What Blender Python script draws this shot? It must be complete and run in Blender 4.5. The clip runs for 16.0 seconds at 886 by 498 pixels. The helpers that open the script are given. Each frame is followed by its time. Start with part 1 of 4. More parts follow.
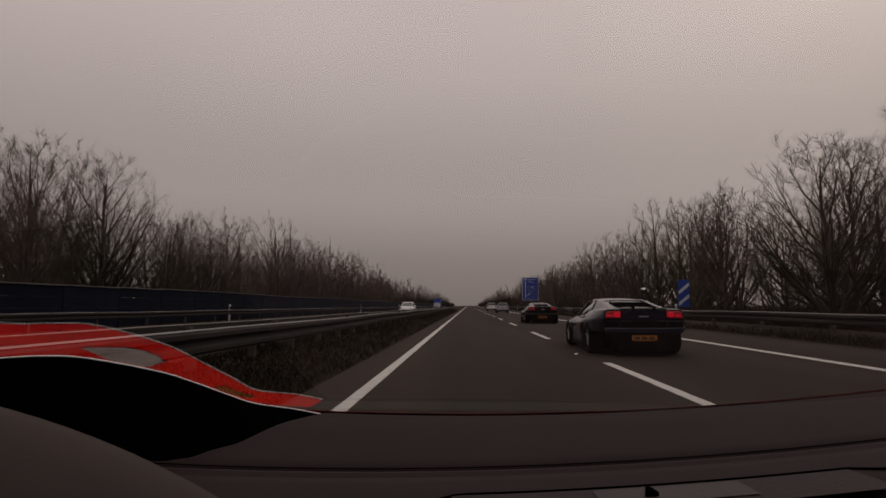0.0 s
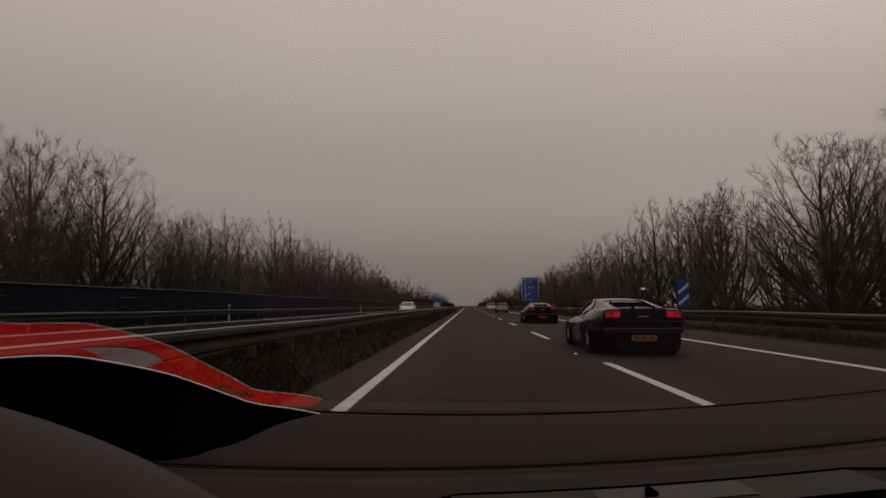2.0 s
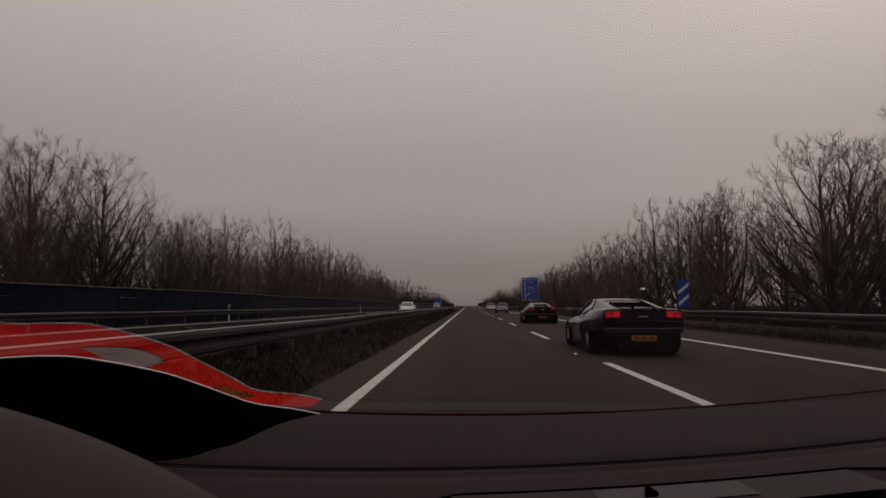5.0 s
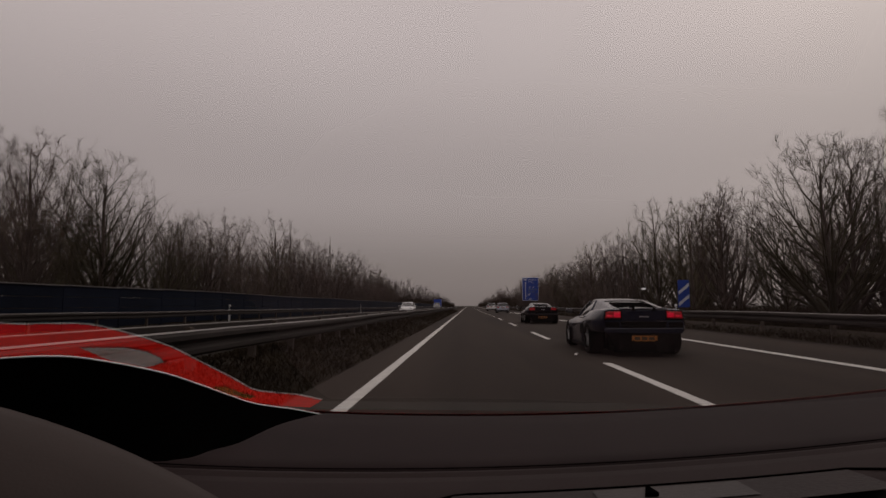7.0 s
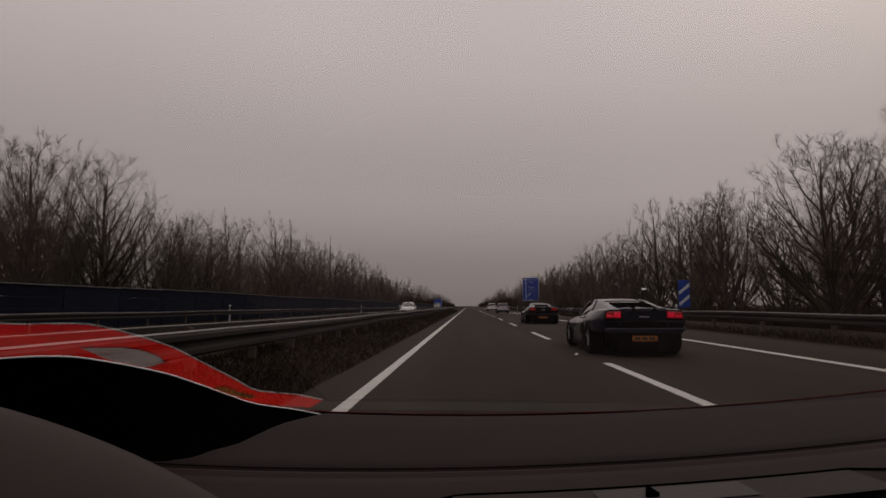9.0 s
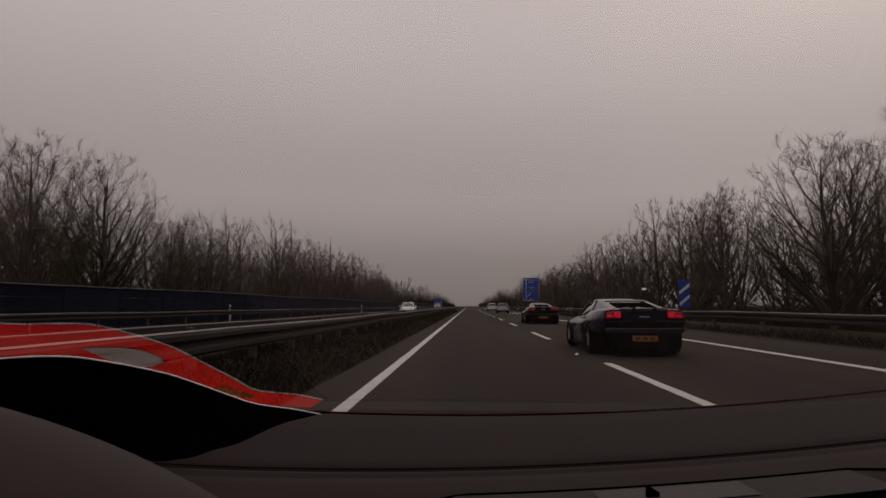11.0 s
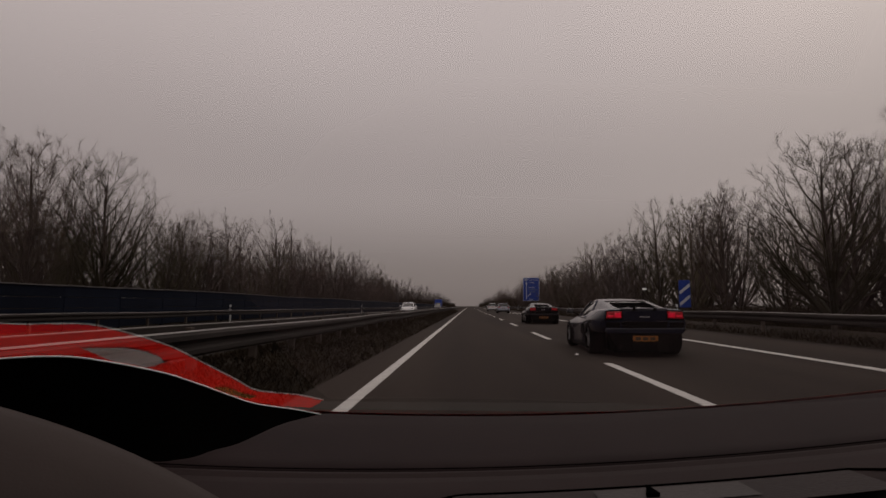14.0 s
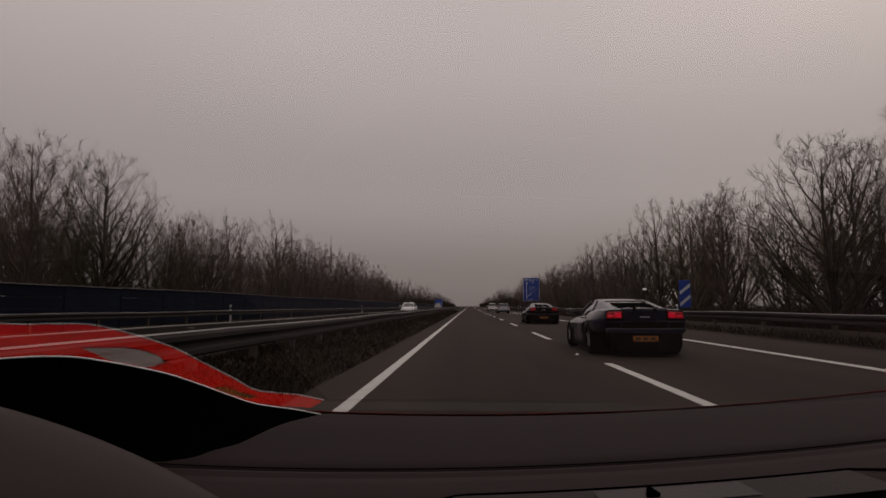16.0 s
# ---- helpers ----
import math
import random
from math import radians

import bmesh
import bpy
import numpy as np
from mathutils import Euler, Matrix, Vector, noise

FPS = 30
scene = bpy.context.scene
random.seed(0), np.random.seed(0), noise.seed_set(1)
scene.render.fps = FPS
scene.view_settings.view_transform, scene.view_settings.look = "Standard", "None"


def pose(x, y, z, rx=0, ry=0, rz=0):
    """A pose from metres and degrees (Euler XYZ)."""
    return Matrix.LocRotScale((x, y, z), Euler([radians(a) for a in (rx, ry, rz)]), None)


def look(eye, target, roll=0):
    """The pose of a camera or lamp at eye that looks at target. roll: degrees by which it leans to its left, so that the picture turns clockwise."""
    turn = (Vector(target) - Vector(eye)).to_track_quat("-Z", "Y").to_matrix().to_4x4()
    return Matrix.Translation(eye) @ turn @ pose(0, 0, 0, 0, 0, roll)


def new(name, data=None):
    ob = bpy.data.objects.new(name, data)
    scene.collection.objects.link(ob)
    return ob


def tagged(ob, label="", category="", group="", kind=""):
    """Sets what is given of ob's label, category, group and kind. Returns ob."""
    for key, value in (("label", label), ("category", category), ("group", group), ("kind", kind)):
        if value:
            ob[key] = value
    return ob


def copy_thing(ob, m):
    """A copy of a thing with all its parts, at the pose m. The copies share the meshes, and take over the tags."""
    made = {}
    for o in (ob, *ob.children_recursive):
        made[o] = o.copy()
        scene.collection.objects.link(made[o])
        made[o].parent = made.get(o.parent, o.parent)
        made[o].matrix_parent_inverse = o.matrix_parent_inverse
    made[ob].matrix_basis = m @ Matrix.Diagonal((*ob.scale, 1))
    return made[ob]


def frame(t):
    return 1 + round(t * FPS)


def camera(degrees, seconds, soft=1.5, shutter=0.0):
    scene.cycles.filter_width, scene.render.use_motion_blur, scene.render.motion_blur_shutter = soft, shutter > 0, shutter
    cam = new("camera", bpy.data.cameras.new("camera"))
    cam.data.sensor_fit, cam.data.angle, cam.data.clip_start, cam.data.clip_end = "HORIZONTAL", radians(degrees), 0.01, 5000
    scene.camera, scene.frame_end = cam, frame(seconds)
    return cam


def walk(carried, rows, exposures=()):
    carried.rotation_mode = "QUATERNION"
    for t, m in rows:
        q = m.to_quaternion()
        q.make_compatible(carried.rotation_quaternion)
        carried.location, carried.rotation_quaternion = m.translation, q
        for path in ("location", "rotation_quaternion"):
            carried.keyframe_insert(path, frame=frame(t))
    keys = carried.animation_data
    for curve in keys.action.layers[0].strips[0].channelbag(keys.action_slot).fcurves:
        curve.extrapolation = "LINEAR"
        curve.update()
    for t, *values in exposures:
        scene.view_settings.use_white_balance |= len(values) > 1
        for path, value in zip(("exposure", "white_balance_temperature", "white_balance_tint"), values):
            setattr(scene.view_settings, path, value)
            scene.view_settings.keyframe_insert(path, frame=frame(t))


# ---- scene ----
cam = camera(76.0, 16.0, soft=1.6)
EYE = (0.0, 0.0, 1.03)
# the camera is fixed inside the car; only the slightest sway
walk(cam, [(0.0, pose(*EYE, 95.70, 0.0, 2.50)), (4.0, pose(*EYE, 95.70, 0.0, 2.46)), (8.0, pose(*EYE, 95.73, 0.0, 2.52)),
           (12.0, pose(*EYE, 95.74, 0.0, 2.56)), (16.0, pose(*EYE, 95.75, 0.0, 2.60))],
     exposures=[(0.0, 0.0, 6600, 10), (1.0, -0.08, 6620, 10), (3.0, -0.09, 6580, 10), (4.0, -0.04, 6480, 10), (6.5, 0.0, 6380, 10),
                (9.0, 0.02, 6400, 10), (12.0, -0.02, 6450, 10), (16.0, -0.04, 6420, 10)])

# ---- world and light: a dull overcast afternoon ----
world = bpy.data.worlds.new("overcast_sky")
scene.world = world
world.use_nodes = True
wn, wl = world.node_tree.nodes, world.node_tree.links
wn.clear()
out = wn.new("ShaderNodeOutputWorld")
bg = wn.new("ShaderNodeBackground")
sky = wn.new("ShaderNodeTexSky")
sky.sky_type, sky.sun_disc, sky.sun_elevation, sky.sun_rotation = "NISHITA", False, radians(38), radians(40)
sky.dust_density = 5.0
tc = wn.new("ShaderNodeTexCoord")
sep = wn.new("ShaderNodeSeparateXYZ")
ramp = wn.new("ShaderNodeValToRGB")
ramp.color_ramp.interpolation = "EASE"
STOPS = [(0.0, (0.232, 0.193, 0.180)), (0.04, (0.252, 0.210, 0.197)), (0.20, (0.386, 0.326, 0.309)), (0.50, (0.562, 0.478, 0.455)), (1.0, (0.63, 0.545, 0.515))]
for i, (p, c) in enumerate(STOPS):
    e = ramp.color_ramp.elements[i] if i < 2 else ramp.color_ramp.elements.new(p)
    e.position, e.color = p, (*c, 1)
cloud = wn.new("ShaderNodeTexNoise")
cloud.inputs["Scale"].default_value, cloud.inputs["Detail"].default_value = 2.2, 4
cmap = wn.new("ShaderNodeMapRange")
cmap.inputs["To Min"].default_value, cmap.inputs["To Max"].default_value = 0.95, 1.05
cmul = wn.new("ShaderNodeVectorMath")
cmul.operation = "SCALE"
smul = wn.new("ShaderNodeVectorMath")
smul.operation = "SCALE"
smul.inputs["Scale"].default_value = 0.004
add = wn.new("ShaderNodeVectorMath")
wl.new(tc.outputs["Generated"], sep.inputs[0])
wl.new(tc.outputs["Generated"], cloud.inputs["Vector"])
wl.new(sep.outputs["Z"], ramp.inputs[0])
wl.new(cloud.outputs[0], cmap.inputs["Value"])
wl.new(ramp.outputs[0], cmul.inputs[0])
wl.new(cmap.outputs[0], cmul.inputs["Scale"])
wl.new(sky.outputs[0], smul.inputs[0])
wl.new(cmul.outputs[0], add.inputs[0])
wl.new(smul.outputs[0], add.inputs[1])
wl.new(add.outputs[0], bg.inputs[0])
wl.new(bg.outputs[0], out.inputs[0])
bg.inputs[1].default_value = 1.0
sun = bpy.data.lights.new("sun", "SUN")
sun.energy, sun.angle, sun.color = 0.3, radians(30), (1, 0.93, 0.86)
new("sun", sun).matrix_world = look((30, 60, 80), (0, 20, 0))


# ---- materials ----
def material(name, color, rough=0.6, metal=0.0, vary=0.25, scale=6.0, fine=60.0, bump=0.1, coat=0.0, emit=None, stretch=(1, 1, 1), spec=0.5, rand=0.0, second=None):
    """Principled paint with colour variation at two scales, and fine relief."""
    m = bpy.data.materials.new(name)
    m.use_nodes = True
    n, l = m.node_tree.nodes, m.node_tree.links
    b = n["Principled BSDF"]
    b.inputs["Metallic"].default_value, b.inputs["Coat Weight"].default_value = metal, coat
    b.inputs["Coat Roughness"].default_value, b.inputs["Specular IOR Level"].default_value = 0.05, spec
    co, mp = n.new("ShaderNodeTexCoord"), n.new("ShaderNodeMapping")
    mp.inputs["Scale"].default_value = stretch
    l.new(co.outputs["Object"], mp.inputs[0])
    big, small = n.new("ShaderNodeTexNoise"), n.new("ShaderNodeTexNoise")
    for node, s, d in ((big, scale, 5), (small, fine, 3)):
        node.inputs["Scale"].default_value, node.inputs["Detail"].default_value = s, d
        l.new(mp.outputs[0], node.inputs["Vector"])
    mix = n.new("ShaderNodeMix")
    mix.data_type = "RGBA"
    lo = [c * (1 - vary) for c in color]
    hi = second if second else [min(1, c * (1 + vary)) for c in color]
    mix.inputs["A"].default_value, mix.inputs["B"].default_value = (*lo, 1), (*hi, 1)
    summ = n.new("ShaderNodeMath")
    summ.operation = "MULTIPLY_ADD"
    summ.inputs[1].default_value = 0.35
    l.new(small.outputs[0], summ.inputs[0])
    cr = n.new("ShaderNodeMapRange")
    cr.inputs["From Min"].default_value, cr.inputs["From Max"].default_value = 0.32, 0.68
    l.new(big.outputs[0], cr.inputs["Value"])
    sc = n.new("ShaderNodeMath")
    sc.operation = "MULTIPLY"
    sc.inputs[1].default_value = 0.75
    l.new(cr.outputs[0], sc.inputs[0])
    l.new(sc.outputs[0], summ.inputs[2])
    l.new(summ.outputs[0], mix.inputs["Factor"])
    last = mix.outputs["Result"]
    if rand:
        info, hsv, mr = n.new("ShaderNodeObjectInfo"), n.new("ShaderNodeHueSaturation"), n.new("ShaderNodeMapRange")
        mr.inputs["To Min"].default_value, mr.inputs["To Max"].default_value = 1 - rand, 1 + rand
        l.new(info.outputs["Random"], mr.inputs["Value"])
        l.new(mr.outputs[0], hsv.inputs["Value"])
        l.new(last, hsv.inputs["Color"])
        last = hsv.outputs[0]
    l.new(last, b.inputs["Base Color"])
    rr = n.new("ShaderNodeMapRange")
    rr.inputs["To Min"].default_value, rr.inputs["To Max"].default_value = max(0.02, rough - 0.08), min(1, rough + 0.08)
    l.new(small.outputs[0], rr.inputs["Value"])
    l.new(rr.outputs[0], b.inputs["Roughness"])
    if bump:
        bp = n.new("ShaderNodeBump")
        bp.inputs["Strength"].default_value, bp.inputs["Distance"].default_value = bump, 0.02
        l.new(small.outputs[0], bp.inputs["Height"])
        l.new(bp.outputs[0], b.inputs["Normal"])
    if emit:
        b.inputs["Emission Color"].default_value, b.inputs["Emission Strength"].default_value = (*emit[0], 1), emit[1]
    return m


ASPHALT = material("asphalt", (0.0325, 0.0245, 0.0195), 0.94, vary=0.5, scale=0.6, fine=90, bump=0.35, stretch=(1, 0.06, 1), spec=0.15)
ASPHALT_OLD = material("worn_asphalt", (0.030, 0.024, 0.021), 0.94, vary=0.25, scale=0.7, fine=80, bump=0.35, stretch=(1, 0.05, 1), spec=0.15)
LINE = material("road_paint", (0.62, 0.60, 0.57), 0.7, vary=0.16, scale=7, fine=70, bump=0.2)
EARTH = material("verge_earth", (0.026, 0.018, 0.013), 0.95, spec=0.1, vary=0.5, scale=0.7, fine=14, bump=0.6, second=(0.034, 0.025, 0.016))
GRASS = material("dry_grass", (0.028, 0.018, 0.011), 0.95, vary=0.5, scale=1.3, fine=20, bump=0, second=(0.034, 0.024, 0.013), spec=0.1)
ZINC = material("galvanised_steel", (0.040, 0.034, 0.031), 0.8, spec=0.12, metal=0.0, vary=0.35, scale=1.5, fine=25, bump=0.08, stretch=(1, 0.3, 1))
# same steel as the beam, paler: sky light on its top edge, put into colour
ZINC_SKYLIT = material("skylit_zinc", (0.26, 0.24, 0.225), 0.55, metal=0.2, vary=0.3, scale=1.5, fine=25, bump=0.05, stretch=(1, 0.2, 1))
RUST = material("weathered_post", (0.085, 0.065, 0.052), 0.8, metal=0.3, vary=0.4, scale=4, fine=40, rand=0.2)
BARK = material("bark", (0.058, 0.042, 0.035), 0.95, vary=0.4, scale=1.2, fine=12, bump=0.5, rand=0.3)
TWIG = material("twigs", (0.068, 0.047, 0.039), 0.95, vary=0.4, scale=0.6, fine=8, bump=0, rand=0.3)
GREEN_TWIG = material("budding_twigs", (0.060, 0.048, 0.026), 0.95, vary=0.4, scale=0.6, fine=8, bump=0, rand=0.3)
SHRUB = material("undergrowth", (0.034, 0.023, 0.018), 0.95, vary=0.5, scale=0.35, fine=6, bump=0, second=(0.050, 0.037, 0.024), spec=0.1)
WALL_BLUE = material("blue_grey_panel", (0.007, 0.010, 0.020), 0.85, spec=0.12, vary=0.3, scale=0.5, fine=10, bump=0.1, rand=0.12)
CAPPING = material("wall_capping", (0.13, 0.12, 0.115), 0.75, spec=0.2, vary=0.35, scale=2, fine=25)
NAVY = material("navy_car_paint", (0.009, 0.010, 0.022), 0.3, metal=0.0, spec=0.05, vary=0.12, scale=2, fine=200, bump=0, coat=1.0)
BLACK_PAINT = material("plum_black_car_paint", (0.006, 0.004, 0.008), 0.35, metal=0.0, spec=0.05, vary=0.12, scale=2, fine=200, bump=0, coat=1.0)
SILVER = material("silver_car_paint", (0.30, 0.32, 0.37), 0.3, metal=0.7, vary=0.08, scale=2, fine=200, bump=0, coat=0.6)
WHITE_PAINT = material("white_car_paint", (0.70, 0.70, 0.70), 0.35, vary=0.06, scale=2, fine=120, bump=0, coat=0.8)
RED_LEATHER = material("red_leather", (0.90, 0.012, 0.006), 0.8, vary=0.25, scale=8, fine=300, bump=0.2, spec=0.03)
RED = material("red_car_paint", (0.30, 0.012, 0.008), 0.45, vary=0.10, scale=3, fine=150, bump=0, coat=0.12, spec=0.15)
AMBER = material("amber_lens", (0.62, 0.20, 0.02), 0.2, vary=0.15, scale=20, fine=90, bump=0, coat=1.0)
LAMP_GLASS = material("headlamp_cover", (0.20, 0.19, 0.19), 0.12, vary=0.3, scale=14, fine=80, bump=0, coat=1.0)
CAR_GLASS = material("dark_car_glass", (0.012, 0.013, 0.015), 0.06, vary=0.2, scale=3, fine=40, bump=0, coat=1.0)
TRIM = material("black_plastic", (0.003, 0.0027, 0.0027), 0.8, spec=0.06, vary=0.3, scale=12, fine=120, bump=0.05)
RUBBER = material("tyre_rubber", (0.004, 0.0038, 0.0036), 0.9, spec=0.06, vary=0.3, scale=10, fine=90)
ALLOY = material("alloy_wheel", (0.45, 0.45, 0.46), 0.3, metal=0.9, vary=0.15, scale=9, fine=60, bump=0)
TAIL = material("lit_tail_lamp", (0.5, 0.01, 0.01), 0.2, vary=0.2, scale=25, fine=120, bump=0, coat=1.0, emit=((1.0, 0.008, 0.06), 0.27))
TAIL_DIM = material("tail_lamp", (0.28, 0.008, 0.010), 0.2, vary=0.2, scale=25, fine=120, bump=0, coat=1.0, emit=((1.0, 0.02, 0.04), 0.05))
PLATE = material("yellow_plate", (0.34, 0.12, 0.012), 0.5, vary=0.08, scale=9, fine=50, bump=0)
INK = material("dark_ink", (0.05, 0.03, 0.015), 0.6, vary=0.1, bump=0)
SIGN_BLUE = material("sign_blue", (0.008, 0.045, 0.30), 0.5, vary=0.14, scale=0.8, fine=12, bump=0)
SIGN_WHITE = material("sign_white", (0.55, 0.58, 0.64), 0.5, vary=0.08, bump=0)
DASH = material("dashboard_leather", (0.0150, 0.0085, 0.0086), 0.8, spec=0.12, vary=0.18, scale=9, fine=420, bump=0.08)
DASH_LOW = material("lower_dashboard", (0.0190, 0.0116, 0.0112), 0.8, spec=0.12, vary=0.18, scale=9, fine=420, bump=0.05)
# black of seams and switch; on the recess it paints the shade
HOOD_BLACK = material("black_trim_and_shade", (0.0015, 0.0014, 0.0014), 0.95, vary=0.2, scale=9, fine=200, bump=0, spec=0.0)
PIPING = material("pale_piping", (0.92, 0.90, 0.88), 0.5, vary=0.1, scale=30, fine=200)
HEADLINER = material("headliner", (0.03, 0.028, 0.027), 0.95, vary=0.2, scale=20, fine=200)

GLASS = bpy.data.materials.new("windscreen_glass")
GLASS.use_nodes = True
gn, gl = GLASS.node_tree.nodes, GLASS.node_tree.links
gn.remove(gn["Principled BSDF"])
gt, gg, gm = gn.new("ShaderNodeBsdfTransparent"), gn.new("ShaderNodeBsdfGlossy"), gn.new("ShaderNodeMixShader")
gt.inputs[0].default_value = (0.97, 0.97, 0.97, 1)
gg.inputs["Roughness"].default_value = 0.02
gf = gn.new("ShaderNodeFresnel")
gf.inputs["IOR"].default_value = 1.9
gl.new(gf.outputs[0], gm.inputs[0])
gl.new(gt.outputs[0], gm.inputs[1])
gl.new(gg.outputs[0], gm.inputs[2])
gl.new(gm.outputs[0], gn["Material Output"].inputs[0])


# ---- building helpers ----
def part(name, bm, mat, parent=None, label="", smooth=False):
    """Links a bmesh as one mesh object, under parent if given."""
    me = bpy.data.meshes.new(name)
    bmesh.ops.recalc_face_normals(bm, faces=bm.faces)
    bm.to_mesh(me)
    bm.free()
    return link(name, me, mat, parent, label, smooth)


def link(name, me, mat, parent=None, label="", smooth=False):
    if mat and not me.materials:
        me.materials.append(mat)
    if smooth:
        me.polygons.foreach_set("use_smooth", [True] * len(me.polygons))
    ob = new(name, me)
    if parent:
        ob.parent = parent
    if label:
        ob["label"] = label
    return ob


def thing(name, label, category, at=(0, 0, 0), group="", turn=0, kind=""):
    ob = new(name)
    ob.empty_display_size = 0.2
    ob.matrix_basis = pose(*at, 0, 0, turn)
    return tagged(ob, label, category, group, kind)


def box(bm, x0, x1, y0, y1, z0, z1, bevel=0.0):
    r = bmesh.ops.create_cube(bm, size=1.0)
    for v in r["verts"]:
        v.co = Vector(((x0 + x1) / 2 + v.co.x * (x1 - x0), (y0 + y1) / 2 + v.co.y * (y1 - y0), (z0 + z1) / 2 + v.co.z * (z1 - z0)))
    if bevel:
        es = {e for v in r["verts"] for e in v.link_edges}
        bmesh.ops.bevel(bm, geom=list(es), offset=bevel, segments=2, affect="EDGES", profile=0.6)
    return bm


def boxed(*a, bevel=0.0):
    return box(bmesh.new(), *a, bevel=bevel)


def loft(rings, closed=False, caps=True):
    """A skin over rings of points, each ring of the same length."""
    bm = bmesh.new()
    vs = [[bm.verts.new(p) for p in r] for r in rings]
    n = len(rings[0])
    for a, b in zip(vs, vs[1:]):
        for i in range(n if closed else n - 1):
            j = (i + 1) % n
            bm.faces.new((a[i], a[j], b[j], b[i]))
    if caps and closed:
        bm.faces.new(vs[0][::-1])
        bm.faces.new(vs[-1])
    return bm


def tube(points, r, sides=6):
    rings = []
    for i, p in enumerate(points):
        p = Vector(p)
        d = (Vector(points[min(i + 1, len(points) - 1)]) - Vector(points[max(i - 1, 0)])).normalized()
        u = d.cross(Vector((0, 0, 1)))
        u = u.normalized() if u.length > 1e-4 else Vector((1, 0, 0))
        w = u.cross(d)
        rings.append([p + r * (math.cos(a) * u + math.sin(a) * w) for a in [2 * math.pi * k / sides for k in range(sides)]])
    return loft(rings, closed=True)


def cyl(x0, x1, y, z, r, sides=24, ir=0.0):
    """A wheel-like drum along x; ir: inner radius of an open ring."""
    def ring(x, rad):
        return [(x, y + rad * math.cos(2 * math.pi * k / sides), z + rad * math.sin(2 * math.pi * k / sides)) for k in range(sides)]
    b = min(0.03, r * 0.15)
    if ir:
        return loft([ring(x0, ir), ring(x0, r - b), ring(x0 + b, r), ring(x1 - b, r), ring(x1, r - b), ring(x1, ir)], closed=True, caps=False)
    return loft([ring(x0, r - b), ring(x0 + b, r), ring(x1 - b, r), ring(x1, r - b)], closed=True)


def curve_at(pts, x):
    """Smooth interpolation through (x, y) pairs."""
    if x <= pts[0][0]:
        return pts[0][1]
    for i in range(len(pts) - 1):
        (x0, y0), (x1, y1) = pts[i], pts[i + 1]
        if x <= x1:
            m0 = (y1 - pts[i - 1][1]) / (x1 - pts[i - 1][0]) if i else (y1 - y0) / (x1 - x0)
            m1 = (pts[i + 2][1] - y0) / (pts[i + 2][0] - x0) if i + 2 < len(pts) else (y1 - y0) / (x1 - x0)
            h, t = x1 - x0, (x - x0) / (x1 - x0)
            return (2 * t**3 - 3 * t**2 + 1) * y0 + (t**3 - 2 * t**2 + t) * h * m0 + (3 * t**2 - 2 * t**3) * y1 + (t**3 - t**2) * h * m1
    return pts[-1][1]


def strip(name, x0, x1, y0, y1, z, mat, label, category, thick=0.03, step=12.0):
    """A flat band along the road, with its own thickness."""
    n = max(1, int((y1 - y0) / step))
    rings = [[(x0, y0 + (y1 - y0) * i / n, z - thick), (x0, y0 + (y1 - y0) * i / n, z), (x1, y0 + (y1 - y0) * i / n, z), (x1, y0 + (y1 - y0) * i / n, z - thick)] for i in range(n + 1)]
    return tagged(part(name, loft(rings, closed=True), mat), label, category, kind="structure")


# ---- ground and carriageways ----
bm = bmesh.new()
bmesh.ops.create_grid(bm, x_segments=40, y_segments=40, size=2400)
for v in bm.verts:
    v.co.z = -0.06
tagged(part("ground", bm, EARTH), "brown earth and dead grass beside the motorway", "ground", kind="structure")
ROAD_A, ROAD_B = -30.0, 900.0
strip("road", -1.95, 9.7, ROAD_A, ROAD_B, 0.0, ASPHALT, "dark worn asphalt motorway carriageway", "road")
strip("road_opposite", -16.2, -5.2, ROAD_A, ROAD_B, 0.0, ASPHALT_OLD, "grey asphalt carriageway for oncoming traffic", "road")
strip("lane_line_left", -1.345, -1.19, ROAD_A, ROAD_B, 0.006, LINE, "continuous white edge line beside the median", "road marking", 0.005)
strip("lane_line_right", 6.55, 6.77, ROAD_A, ROAD_B, 0.006, LINE, "continuous white line beside the hard shoulder", "road marking", 0.005)
strip("lane_line_opposite_inner", -5.93, -5.81, ROAD_A, ROAD_B, 0.006, LINE, "white edge line of the oncoming carriageway", "road marking", 0.005)
strip("lane_line_opposite_outer", -13.6, -13.4, ROAD_A, ROAD_B, 0.006, LINE, "white edge line of the oncoming carriageway", "road marking", 0.005)


def dash_line(x, start, length, period, count, group):
    first = None
    for k in range(count):
        if first is None:
            first = tagged(part("lane_dash", boxed(-0.075, 0.075, 0, length, 0.001, 0.006), LINE), "white painted lane dash on asphalt", "road marking", group, "structure")
            first.matrix_basis = pose(x, start, 0)
        else:
            copy_thing(first, pose(x, start + k * period, 0))


dash_line(2.50, 5.9, 4.6, 12.0, 24, "lane dashes")
dash_line(-9.7, 4.0, 6.0, 12.0, 24, "lane dashes of the oncoming carriageway")


